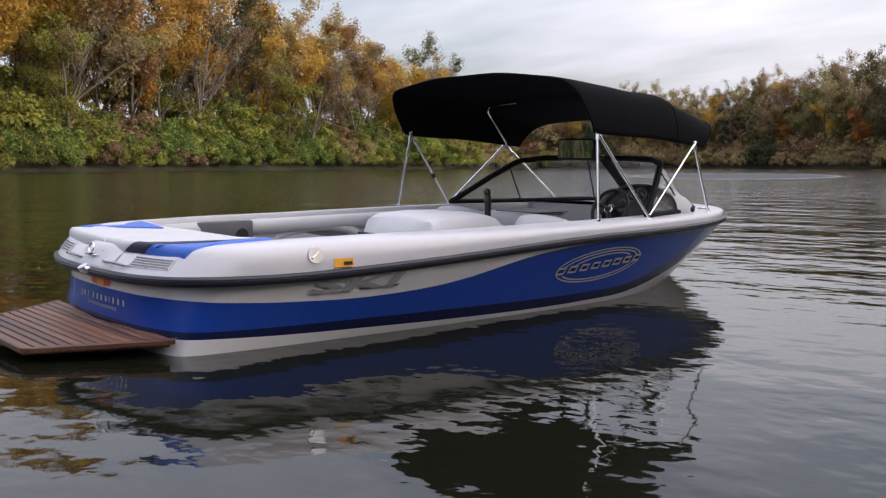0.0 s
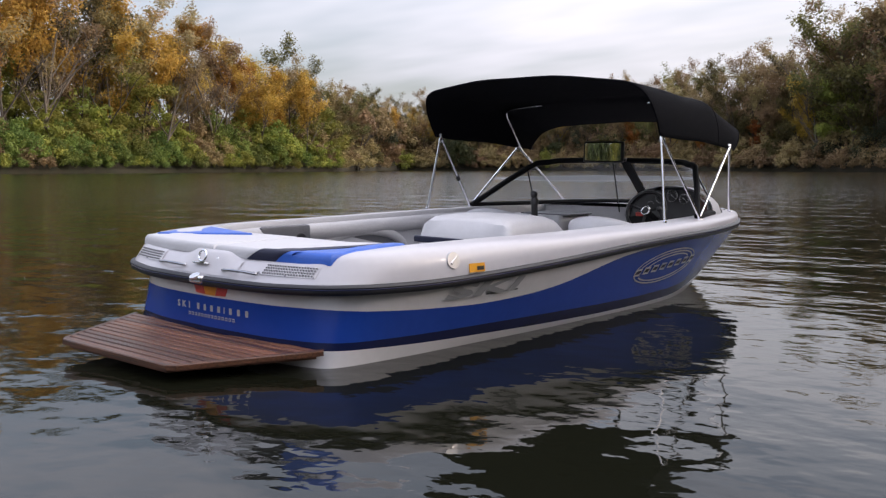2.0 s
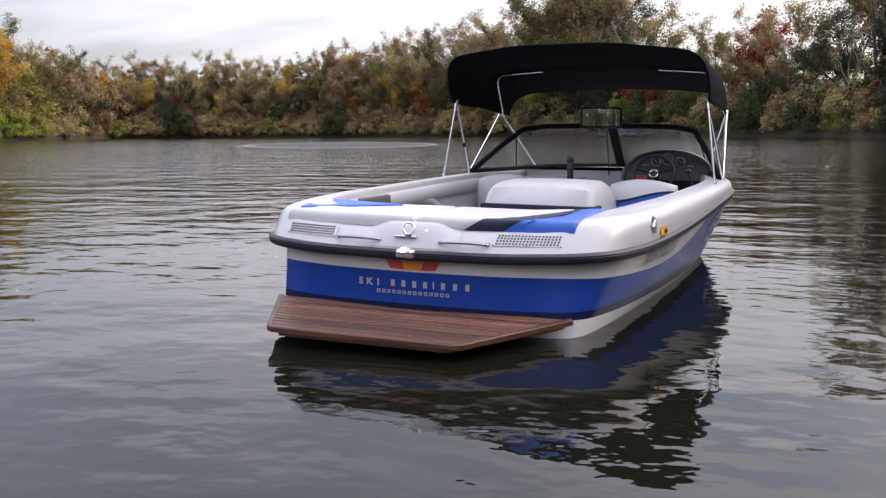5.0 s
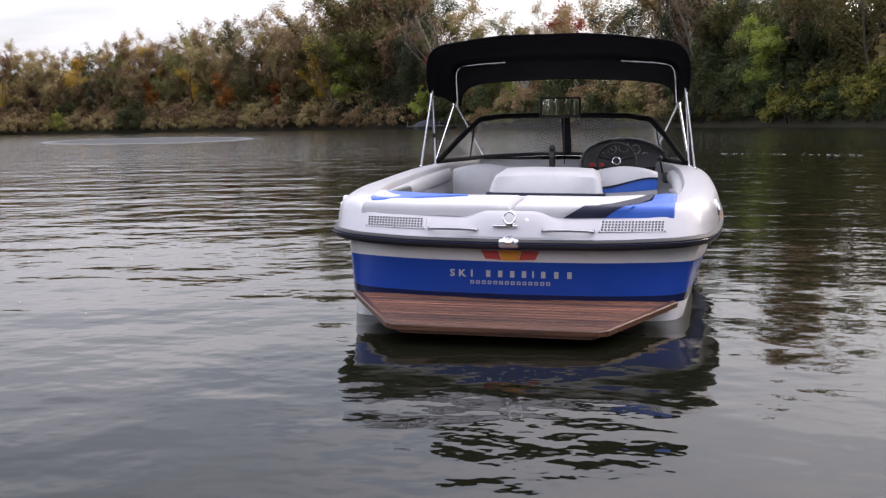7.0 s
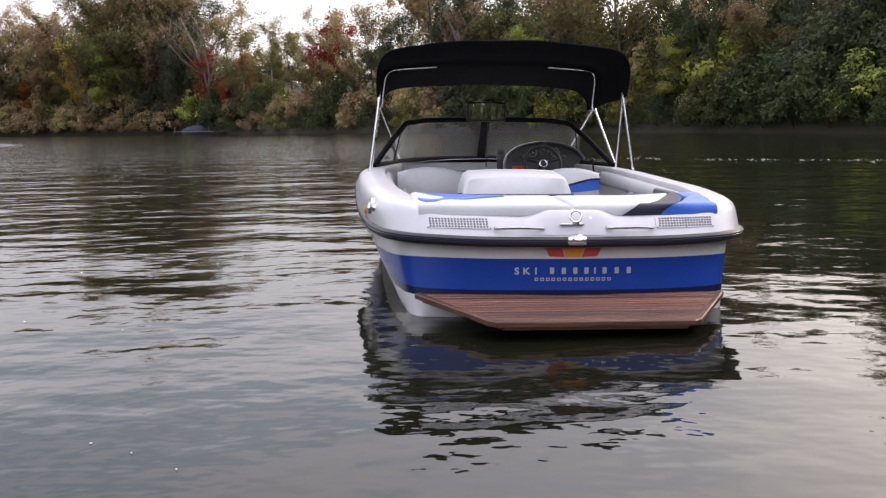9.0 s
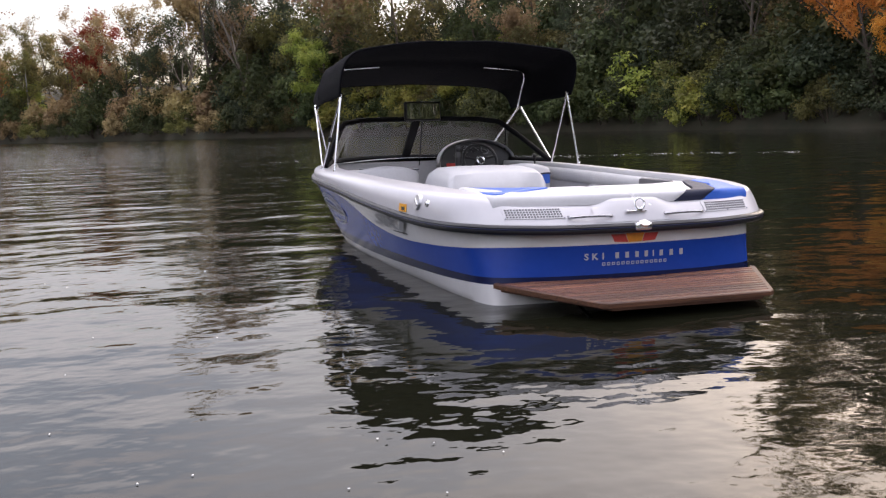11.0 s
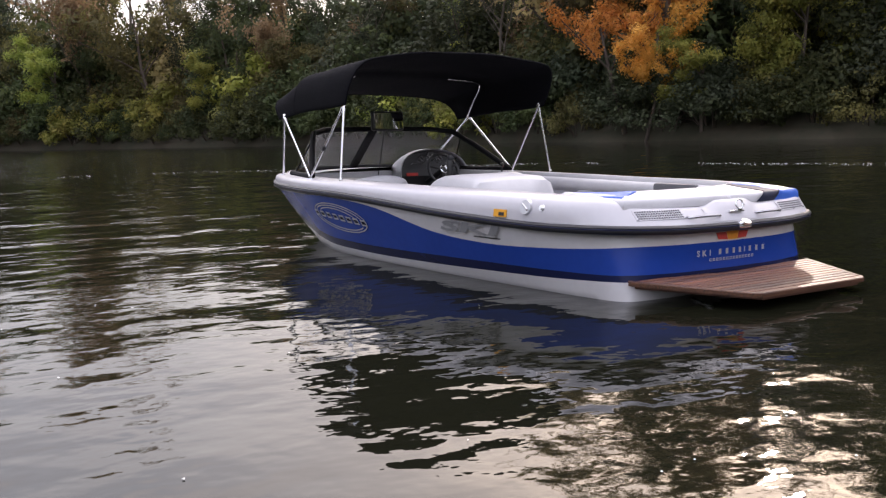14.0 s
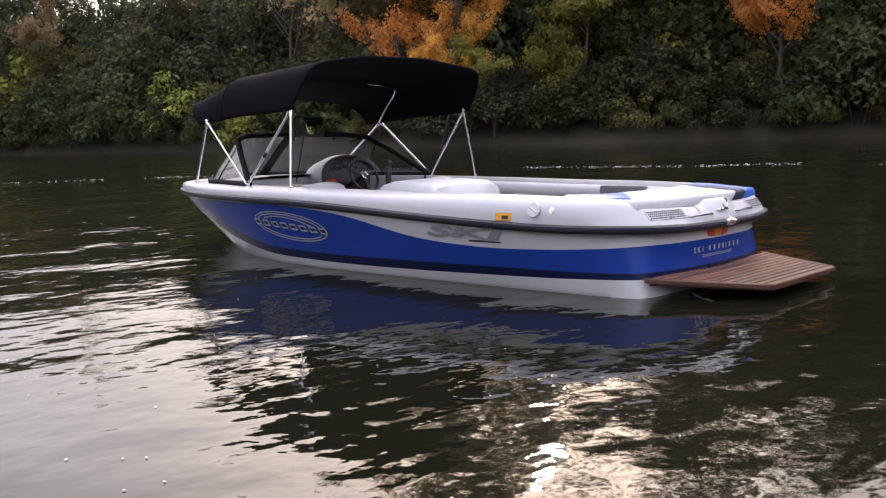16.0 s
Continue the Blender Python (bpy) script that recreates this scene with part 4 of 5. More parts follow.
fan = [bm.verts.new((0.57 - 0.39 * math.cos(a), 4.41 + 0.08 * math.sin(a), 0.60 + 0.25 * math.sin(a) ** 0.75 if 0 < i < 20 else 0.60)) for i, a in enumerate(np.linspace(0, math.pi, 21))]
bm.faces.new(fan)
bm.faces.new([bm.verts.new(p) for p in ((0.165, 4.41, 0.60), (0.975, 4.41, 0.60), (0.90, 4.49, 0.25), (0.165, 4.49, 0.25))])
dash = part("dash_panel", bm, M_BLACK, boat, "black instrument panel")
for gx, gz, gr in ((x_ + 0.065, z_, r_) for x_, z_, r_ in ((0.50, 0.79, 0.050), (0.39, 0.765, 0.042), (0.61, 0.765, 0.042), (0.30, 0.70, 0.034), (0.70, 0.70, 0.034), (0.245, 0.645, 0.026), (0.755, 0.645, 0.026))):
    bm = bmesh.new()
    torus(bm, (gx, 4.445, gz), (0, -1, 0), gr, 0.005, 24, 6)
    gg = part("gauge", bm, M_STEEL, dash, "round instrument with chrome bezel")
    bm = bmesh.new()
    disc(bm, (gx, 4.452, gz), (0, -1, 0), gr * 0.97, 0.006, 24)
    part("gauge_face", bm, M_BLACK, gg)
    bm = bmesh.new()
    for k in range(9):
        a = math.pi * (1.2 - 1.4 * k / 8)
        box(bm, (gx + gr * 0.75 * math.cos(a), 4.446, gz + gr * 0.75 * math.sin(a)), (0.004, 0.003, 0.004))
    box(bm, (0, 0, 0), (gr * 0.9, 0.003, 0.003), m=Matrix.Translation((gx, 4.446, gz)) @ Matrix.Rotation(0.7, 4, "Y"))
    part("gauge_marks", bm, M_GAUGE, gg)
WC, WA = Vector((0.50, 4.10, 0.668)), Vector((0, -1, 0.45)).normalized()
bm = bmesh.new()
torus(bm, WC, WA, 0.172, 0.0155, 40, 10)
wheel = smooth(part("steering_wheel", bm, M_BLACK, boat, "black three-spoke steering wheel"))
wq = WA.to_track_quat("Z", "Y")
bm = bmesh.new()
torus(bm, WC + WA * 0.012, WA, 0.034, 0.009, 28, 8)
smooth(part("hub_ring", bm, M_CHROME, wheel, "silver ring on the hub"))
bm = bmesh.new()
disc(bm, WC, WA, 0.045, 0.024, 28, 0.036)
tube(bm, [WC, WC - WA * 0.33], 0.028, 12)
smooth(part("wheel_hub", bm, M_BLACK, wheel))
for a in (radians(15), radians(165), radians(270)):
    bm = bmesh.new()
    d = wq @ Vector((math.cos(a), math.sin(a), 0))
    tube(bm, [WC + d * 0.035, WC + d * 0.10 + WA * 0.004, WC + d * 0.168], 0.013, 8)
    smooth(part("spoke", bm, M_BLACK, wheel))
bm = bmesh.new()
box(bm, (0.315, 4.400, 0.618), (0.14, 0.012, 0.034), 0.004)
part("switch_panel", bm, M_RED, dash, "red switch panel")
bm = bmesh.new()
box(bm, (0.93, 3.66, 0.55), (0.06, 0.16, 0.10), 0.02)
thr = smooth(part("throttle_box", bm, M_BLACK, boat, "black throttle control"))
bm = bmesh.new()
tube(bm, [(0.90, 3.66, 0.58), (0.88, 3.62, 0.66), (0.87, 3.60, 0.71)], 0.009, 8)
bmesh.ops.create_uvsphere(bm, u_segments=12, v_segments=8, radius=0.022, matrix=Matrix.Translation((0.87, 3.6, 0.715)))
smooth(part("throttle_lever", bm, M_BLACK, thr))

# ---- windscreen: a wrapped glass in a black frame with a middle post ----
def screen_base(u):
    """u -1 port end, 0 middle, 1 starboard end."""
    a = abs(u)
    pts = [(0.0, 5.10, 0.690), (0.42, 5.05, 0.683), (0.73, 4.93, 0.672), (0.89, 4.68, 0.664), (0.99, 4.25, 0.660), (1.10, 3.80, 0.660)]
    k = np.linspace(0, 1, 6)
    c = [float(np.interp(a, k, [p[i] for p in pts])) for i in range(3)]
    return Vector((math.copysign(c[0], u), c[1], c[2]))


def screen_top(u):
    a = abs(u)
    pts = [(0.0, 4.62, 1.088), (0.34, 4.59, 1.086), (0.62, 4.50, 1.078), (0.80, 4.36, 1.045), (0.93, 4.13, 0.90), (1.105, 3.78, 0.664)]
    k = np.linspace(0, 1, 6)
    c = [float(np.interp(a, k, [p[i] for p in pts])) for i in range(3)]
    return Vector((math.copysign(c[0], u), c[1], c[2]))


TOP = curve([screen_top(u) for u in np.linspace(-1, 1, 21)], 3)
BASE = curve([screen_base(u) for u in np.linspace(-1, 1, 21)], 3)
for nm, i0, i1 in (("glass_side", 0, 10), ("glass_front", 10, 30), ("glass_front", 30, 50), ("glass_side", 50, 60)):
    bm = bmesh.new()
    loft(bm, [[TOP[i].lerp(BASE[i], v) for i in range(i0, i1 + 1)] for v in (0, 0.33, 0.66, 1)])
    bmesh.ops.recalc_face_normals(bm, faces=bm.faces)
    g_ob = smooth(part("wind" + "screen_pane", bm, M_GLASS, boat, "tinted windscreen pane"))
    g_ob.visible_shadow = False
bm = bmesh.new()
tube(bm, TOP, 0.026, 8)
smooth(part("screen_top_frame", bm, M_FRAME, boat, "black windscreen frame"))
bm = bmesh.new()
tube(bm, BASE, 0.028, 8)
smooth(part("screen_base_frame", bm, M_FRAME, boat))
for i in (10, 50):
    bm = bmesh.new()
    tube(bm, [TOP[i], BASE[i]], 0.006, 8)
    part("screen_mullion", bm, M_FRAME, boat)
bm = bmesh.new()
for p, q in (((-0.042, -0.022), (0.042, -0.022)), ((0.042, -0.022), (0.042, 0.012)), ((0.042, 0.012), (-0.042, 0.012)), ((-0.042, 0.012), (-0.042, -0.022))):
    loft(bm, [[TOP[30] + Vector((p[0], p[1], 0)), TOP[30] + Vector((q[0], q[1], 0))], [BASE[30] + Vector((p[0], p[1], 0)), BASE[30] + Vector((q[0], q[1], 0))]])
bmesh.ops.recalc_face_normals(bm, faces=bm.faces)
part("screen_post", bm, M_FRAME, boat, "black middle post of the windscreen")
bm = bmesh.new()
tube(bm, [(0.0, 4.40, 1.08), (0.0, 4.55, 0.62)], 0.006, 8)
part("brace_rod", bm, M_BLACK, boat, "thin brace behind the windscreen post")

# mirror on its bracket
MM = Matrix.Translation((-0.03, 4.29, 1.16)) @ Matrix.Rotation(radians(6), 4, "Z") @ Matrix.Rotation(radians(-2), 4, "X")
bm = bmesh.new()
box(bm, (0, 0, 0), (0.385, 0.05, 0.19), 0.024, m=MM, seg=3)
mir = smooth(part("mirror_housing", bm, M_BLACK, boat, "wide black ski mirror"))
bm = bmesh.new()
rws = []
for x in np.linspace(-1, 1, 13):
    rws.append([MM @ Vector((0.172 * x, -0.027 - 0.006 * (1 - x * x), 0.078 * z * (1 - 0.06 * x ** 4))) for z in (-1, -0.5, 0, 0.5, 1)])
loft(bm, rws)
bmesh.ops.recalc_face_normals(bm, faces=bm.faces)
smooth(part("mirror_glass", bm, M_MIRROR, mir, "convex mirror glass"))
bm = bmesh.new()
tube(bm, curve([(-0.03, 4.31, 1.15), (-0.02, 4.40, 1.11), (0.0, 4.60, 1.09)], 4), 0.014, 8)
box(bm, (0, 4.58, 1.095), (0.07, 0.05, 0.03), 0.008)
smooth(part("mirror_bracket", bm, M_BLACK, mir))

# ---- bimini top ----
FEET = {"A": (1.132, 3.175, 0.640), "B": (1.125, 3.775, 0.652), "C": (0.845, 5.0, 0.652)}
PJ, QJ = (1.045, 3.245, 1.272), (1.06, 4.44, 1.205)
for s in (-1, 1):
    f = {k: Vector((s * v[0], v[1], v[2])) for k, v in FEET.items()}
    p_, q_ = Vector((s * PJ[0], *PJ[1:])), Vector((s * QJ[0], *QJ[1:]))
    for a, b2 in ((f["A"], p_), (f["B"], p_), (f["B"], q_), (f["C"], q_)):
        bm = bmesh.new()
        tube(bm, [a, b2 + (b2 - a).normalized() * 0.03], 0.0105, 10)
        pl = smooth(part("bimini_pole", bm, M_CHROME, boat, "polished steel bimini pole"))
        bm = bmesh.new()
        d = (b2 - a).normalized()
        tube(bm, [b2 - d * 0.05, b2 + d * 0.005], 0.015, 10)
        smooth(part("pole_end", bm, M_CHROME, pl))
    bm = bmesh.new()
    m_ = f["B"].lerp(p_, 0.42)
    d = (p_ - f["B"]).normalized()
    tube(bm, [m_ - d * 0.022, m_ + d * 0.022], 0.018, 10)
    if s < 0:
        part("pole_clamp", bm, M_BLACK, boat, "black clamp on a bimini pole")
    else:
        bm.free()
    for k in f:
        bm = bmesh.new()
        disc(bm, f[k] + Vector((0, 0, -0.012)), (0, 0, 1), 0.028, 0.012, 20, 0.024)
        box(bm, f[k] + Vector((0, 0, 0.005)), (0.022, 0.03, 0.034), 0.006)
        smooth(part("deck_fitting", bm, M_CHROME, boat, "steel deck hinge"))
    bm = bmesh.new()
    tube(bm, curve([q_ + Vector((-s * 0.02, 0, 0)), (s * 1.02, 4.28, 1.37), (s * 1.0, 4.16, 1.475), (s * 0.955, 4.10, 1.53), (s * 0.86, 4.06, 1.548), (s * 0.52, 4.03, 1.57)], 5), 0.0105, 10)
    smooth(part("bimini_bow", bm, M_CHROME, boat, "curved steel bow under the canopy"))


def arch(W, zb, zc, zt, yb, yt):
    """Half-arch of the canopy from the hem to the middle."""
    pts = [(W, zb), (W * 1.005, zb + 0.35 * (zc - zb)), (W * 0.995, zb + 0.7 * (zc - zb)), (W * 0.965, zc), (W * 0.90, zc + 0.40 * (zt - zc)), (W * 0.78, zc + 0.62 * (zt - zc)), (W * 0.5, zc + 0.86 * (zt - zc)), (W * 0.25, zc + 0.97 * (zt - zc)), (0, zt)]
    half = [Vector((x, yb + (yt - yb) * min(1, (z - zb) / (zc + 0.4 * (zt - zc) - zb)), z)) for x, z in pts]
    return curve(half, 3)


STA = [arch(1.06, 1.275, 1.56, 1.715, 3.20, 2.99), arch(1.065, 1.265, 1.57, 1.725, 3.26, 3.06), arch(1.07, 1.25, 1.555, 1.70, 3.55, 3.45), arch(1.068, 1.24, 1.53, 1.665, 3.85, 3.78), arch(1.066, 1.218, 1.525, 1.640, 4.13, 4.06),
       arch(1.062, 1.21, 1.485, 1.592, 4.24, 4.19), arch(1.055, 1.195, 1.425, 1.535, 4.42, 4.44), arch(1.045, 1.19, 1.375, 1.472, 4.55, 4.68), arch(1.03, 1.185, 1.35, 1.448, 4.60, 4.79)]
rings = []
for row in STA:
    rings.append([Vector((-p.x, p.y, p.z)) for p in row] + [Vector(p) for p in reversed(row[:-1])])
long_rows = [curve([r[j] for r in rings], 4) for j in range(len(rings[0]))]
bm = bmesh.new()
rows = [[long_rows[j][i] for j in range(len(long_rows))] for i in range(len(long_rows[0]))]
# slack cloth: slight sags between the bows
for i, r in enumerate(rows):
    for j, p in enumerate(r):
        p.z -= 0.010 * math.sin(math.pi * i / (len(rows) - 1) * 2) ** 2 * (abs(p.x) < 0.95) + 0.003 * math.sin(9 * p.x + 5 * p.y)
loft(bm, rows)
bmesh.ops.recalc_face_normals(bm, faces=bm.faces)
can = smooth(part("canopy", bm, M_CANVAS, boat, "black canvas bimini canopy stretched over steel bows"), 70)
can.modifiers.new("s", "SOLIDIFY").thickness = 0.004
for r in (rows[0], rows[-1]):
    bm = bmesh.new()
    tube(bm, r, 0.009, 6)
    smooth(part("canopy_hem", bm, M_CANVAS, boat), 70)
bm = bmesh.new()
tube(bm, [r + Vector((0, 0, 0.004)) for r in rows[len(rows) // 2 + 3]], 0.004, 6)
smooth(part("canopy_seam", bm, M_CANVAS, boat), 70)

# ---- bow fittings ----
bm = bmesh.new()
box(bm, (0.72, 5.12, 0.655), (0.05, 0.10, 0.018), 0.007)
smooth(part("bow_cleat", bm, M_CHROME, boat, "small chrome pop-up cleat"))
bm = bmesh.new()
box(bm, (-0.72, 5.12, 0.655), (0.05, 0.10, 0.018), 0.007)
smooth(part("bow_cleat", bm, M_CHROME, boat, "small chrome pop-up cleat"))

# ---- swim platform of teak slats ----
platform = new("swim_platform")
platform.parent = boat
platform.matrix_basis = pose(0, 0, 0.008, 1.9, 0, 0)
platform["label"] = "varnished teak swim platform, slatted, bolted to the transom"
PZ0, PZ1 = 0.082, 0.118


def plat_half(y):
    """Half-breadth of the platform at y: straight aft edge, slanted corners."""
    return float(np.interp(y, [-0.56, -0.53, 0.10], [0.46, 0.505, 0.835]))


NSL = 12
step = (0.09 + 0.56) / NSL
for k in range(NSL):
    ya, yb2 = -0.56 + k * step + 0.0065, -0.56 + (k + 1) * step - 0.0065
    bm = bmesh.new()
    if k == 0:
        out = [(-0.46, ya), (0.46, ya), (plat_half(yb2), yb2), (-plat_half(yb2), yb2)]
    else:
        out = [(-plat_half(ya), ya), (plat_half(ya), ya), (plat_half(yb2), yb2), (-plat_half(yb2), yb2)]
    slab(bm, out, PZ0 + 0.006, PZ1)
    bmesh.ops.bevel(bm, geom=[e2 for e2 in bm.edges if all(v.co.z > PZ1 - 0.001 for v in e2.verts)], offset=0.003, segments=1, affect="EDGES")
    part("teak_slat", bm, M_TEAK, platform)
bm = bmesh.new()
slab(bm, [(-0.44, -0.545), (0.44, -0.545), (0.80, 0.08), (-0.80, 0.08)], 0.072, PZ0 + 0.004)
part("platform_frame", bm, M_TEAKE, platform, "dark teak underframe")
bm = bmesh.new()
rim = [(-0.838, 0.095), (-0.508, -0.535), (-0.465, -0.566), (0.465, -0.566), (0.508, -0.535), (0.838, 0.095)]
loft(bm, [[(x * 1.004, y - 0.003, z) for x, y in rim] for z in (0.092, PZ1 - 0.004)])
loft(bm, [[(x * k, y + o, PZ1 - 0.004 + dz) for x, y in rim] for k, o, dz in ((1.004, -0.003, 0), (0.998, 0.001, 0.005), (0.975, 0.020, 0.0055))])
bmesh.ops.recalc_face_normals(bm, faces=bm.faces)
part("platform_rim", bm, M_TEAK, platform, "varnished teak rim of the platform")
for s in (-1, 1):
    bm = bmesh.new()
    tube(bm, [(s * 0.35, -0.12, 0.075), (s * 0.35, 0.07, 0.02)], 0.016, 8)
    part("platform_bracket", bm, M_CHROME, platform)


# ---- trees and shrubs of the banks ----
F_GREEN = foliage("green leaves", (0.032, 0.043, 0.018), (0.062, 0.076, 0.029), (0.12, 0.128, 0.044))
F_YGREEN = foliage("yellow-green leaves", (0.13, 0.17, 0.035), (0.26, 0.28, 0.058), (0.45, 0.42, 0.09))
F_GOLD = foliage("golden leaves", (0.30, 0.18, 0.035), (0.50, 0.31, 0.06), (0.66, 0.44, 0.10))
F_OCHRE = foliage("ochre leaves", (0.19, 0.135, 0.072), (0.30, 0.215, 0.11), (0.43, 0.32, 0.16))
F_LIME = foliage("fresh green leaves", (0.085, 0.13, 0.035), (0.17, 0.22, 0.055), (0.32, 0.36, 0.085))
F_OLIVE = foliage("olive leaves", (0.075, 0.072, 0.028), (0.14, 0.128, 0.045), (0.23, 0.20, 0.065))
F_ORANGE = foliage("orange leaves", (0.50, 0.19, 0.04), (0.70, 0.31, 0.07), (0.82, 0.43, 0.12))
F_RED = foliage("russet leaves", (0.168, 0.036, 0.017), (0.288, 0.072, 0.024), (0.384, 0.132, 0.036))
F_DARK = foliage("dark green leaves", (0.028, 0.036, 0.022), (0.054, 0.066, 0.034), (0.095, 0.108, 0.050))


def grow(rng, h, spread, depth, trunk_r, lean=0.1, first=0.25, droop=0.0):
    """Limbs as lists of points with radii, and the ends where leaves hang."""
    limbs, tips = [], []

    def limb(p, d, length, r, lev):
        k = 4
        pts, rad = [p], [r]
        for i in range(k):
            d = (d + Vector((rng.uniform(-1, 1), rng.uniform(-1, 1), rng.uniform(-0.5, 0.7) - droop * lev)) * 0.16).normalized()
            p = p + d * length / k
            pts.append(p); rad.append(r * (1 - 0.55 * (i + 1) / k))
            if lev >= 1:
                tips.append((p, lev))
        limbs.append((pts, rad, lev))
        if lev >= depth:
            return
        for i in range(rng.randint(4, 6) if lev == 0 else rng.randint(3, 4)):
            t = rng.uniform(first, 1.0) if lev == 0 else rng.uniform(0.25, 1.0)
            j = min(k - 1, int(t * k))
            q = pts[j].lerp(pts[j + 1], t * k - j)
            a = rng.uniform(0, 2 * math.pi)
            out = Vector((math.cos(a), math.sin(a), rng.uniform(0.3, 1.1) - droop)).normalized()
            nd = (d * 0.45 + out * spread).normalized()
            limb(q, nd, length * rng.uniform(0.42, 0.66), rad[j] * 0.6, lev + 1)
    limb(Vector((0, 0, -0.4)), Vector((rng.uniform(-lean, lean), rng.uniform(-lean, lean), 1)).normalized(), h * 0.68, trunk_r, 0)
    return limbs, tips


def limbs_mesh(limbs, name, m_):
    bm = bmesh.new()
    for pts, rad, lev in limbs:
        tube(bm, pts, 0, (6, 4, 3, 3, 3)[min(lev, 4)], cap=False, taper=rad)
    me = bpy.data.meshes.new(name)
    bm.to_mesh(me); bm.free()
    me.materials.append(m_)
    me.shade_smooth()
    return me


def leaf_faces(nrng, p, outward, size, name, m_):
    """Small leaf sprays at the points p, leaning outward and up, each turned at random."""
    count = len(p)
    nrm = outward * 0.7 + np.array((0, 0, 0.35)) + nrng.normal(0, 0.45, (count, 3))
    nrm /= np.linalg.norm(nrm, axis=1)[:, None]
    t = np.cross(nrm, nrng.normal(0, 1, (count, 3))); t /= np.linalg.norm(t, axis=1)[:, None]
    u = np.cross(nrm, t)
    s = (size * nrng.uniform(0.5, 1.45, count))[:, None]
    v = np.stack([p + t * s, p - t * s * 0.6 + u * s * 0.62, p - t * s * 0.6 - u * s * 0.62], 1).reshape(-1, 3)
    me = bpy.data.meshes.new(name)
    me.from_pydata(v.tolist(), [], np.arange(count * 3).reshape(-1, 3).tolist())
    me.materials.append(m_)
    return me


def clump_leaves(nrng, clumps, count, size, name, m_):
    """Leaves filling loose clumps (centre and radius)."""
    c = np.array([k[0] for k in clumps]); rad = np.array([k[1] for k in clumps])
    idx = nrng.choice(len(c), count, p=rad ** 2 / (rad ** 2).sum())
    dr = nrng.normal(0, 1, (count, 3)); dr[:, 2] += 0.2
    dr /= np.linalg.norm(dr, axis=1)[:, None]
    rr = rad[idx] * (0.25 + 1.05 * nrng.random(count) ** 0.6)
    return leaf_faces(nrng, c[idx] + dr * rr[:, None] * np.array((1, 1, 0.8)), dr, size, name, m_)


def twig_leaves(nrng, twigs, count, size, cloud, name, m_):
    """Leaves strewn along the twigs, denser towards their ends, so that the crown stays feathery."""
    a, b2 = np.array([k[0] for k in twigs]), np.array([k[1] for k in twigs])
    w = np.linalg.norm(b2 - a, axis=1) * nrng.uniform(0.25, 1.6, len(a))
    idx = nrng.choice(len(a), count, p=w / w.sum())
    t = nrng.random(count)[:, None] ** 0.7
    off = nrng.normal(0, 1, (count, 3)) * np.array((1, 1, 0.8)) * cloud * 0.5
    p = a[idx] + (b2[idx] - a[idx]) * t + off
    mid_ = p.mean(0)
    d = p - mid_
    d /= np.linalg.norm(d, axis=1)[:, None] + 1e-6
    return leaf_faces(nrng, p, d * 0.7 + off / cloud * 0.5, size, name, m_)


def plant(name, seed, h, leafmat, leaves, size, spread, label, category, group, depth=3, splay=0.9, trunk_r=0.22, first=0.3, lean=0.1, bark=None, cloud=0.5, droop=0.0, minlev=1, keep=1.0):
    rng, nrng = random.Random(seed), np.random.default_rng(seed)
    limbs, tips = grow(rng, h, splay, depth, trunk_r, lean, first, droop)
    top = new(name)
    tagged(top, label, category, group)
    tk = new("trunk", limbs_mesh(limbs, "trunk", bark or M_BARK)); tk.parent = top
    if leaves:
        tw = [(tuple(q[i]), tuple(q[i + 1])) for q, _, lev in limbs if lev >= minlev and rng.random() < keep for i in range(len(q) - 1)]
        cr = new("crown", twig_leaves(nrng, tw, int(leaves * 1.9), size * 0.76, cloud, "crown", leafmat)); cr.parent = top
    return top


def shrub(name, seed, h, w, leafmat, leaves, size, label, group):
    """A bank shrub: a mound of leafy sprays on several stems, heavy at the bottom and ragged on top."""
    rng, nrng = random.Random(seed), np.random.default_rng(seed)
    top = new(name)
    tagged(top, label, "shrub", group)
    limbs, cs = [], []
    for i in range(30):
        a, q = rng.uniform(0, 6.28), math.sqrt(rng.random())
        z = h * (1.0 - 0.55 * q * q) * (rng.uniform(0.25, 0.72) if i % 3 == 0 else rng.uniform(0.62, 0.92))
        e = Vector((q * w * math.cos(a), q * w * math.sin(a), z))
        cs.append((tuple(e), h * rng.uniform(0.10, 0.19)))
        if i % 3 == 0:
            limbs.append(([Vector((0.2 * e.x, 0.2 * e.y, -0.3)), Vector((e.x * 0.45, e.y * 0.45, z * 0.55)), e], [0.06, 0.04, 0.012], 2))
    for i in range(14):
        a = i * 6.28 / 14 + rng.uniform(-0.2, 0.2)
        cs.append(((w * 1.02 * math.cos(a), w * 1.02 * math.sin(a), h * rng.uniform(0.08, 0.3)), h * rng.uniform(0.10, 0.16)))
    for i in range(8):
        a, q = rng.uniform(0, 6.28), rng.uniform(0, 0.75)
        cs.append(((q * w * math.cos(a), q * w * math.sin(a), h * rng.uniform(0.85, 1.12) * (1 - 0.4 * q * q)), h * rng.uniform(0.04, 0.075)))
    tk = new("stem", limbs_mesh(limbs, "stem", M_BARK)); tk.parent = top
    cr = new("foliage", clump_leaves(nrng, cs, int(leaves * 1.7), size * 0.8, "foliage", leafmat)); cr.parent = top
    return top


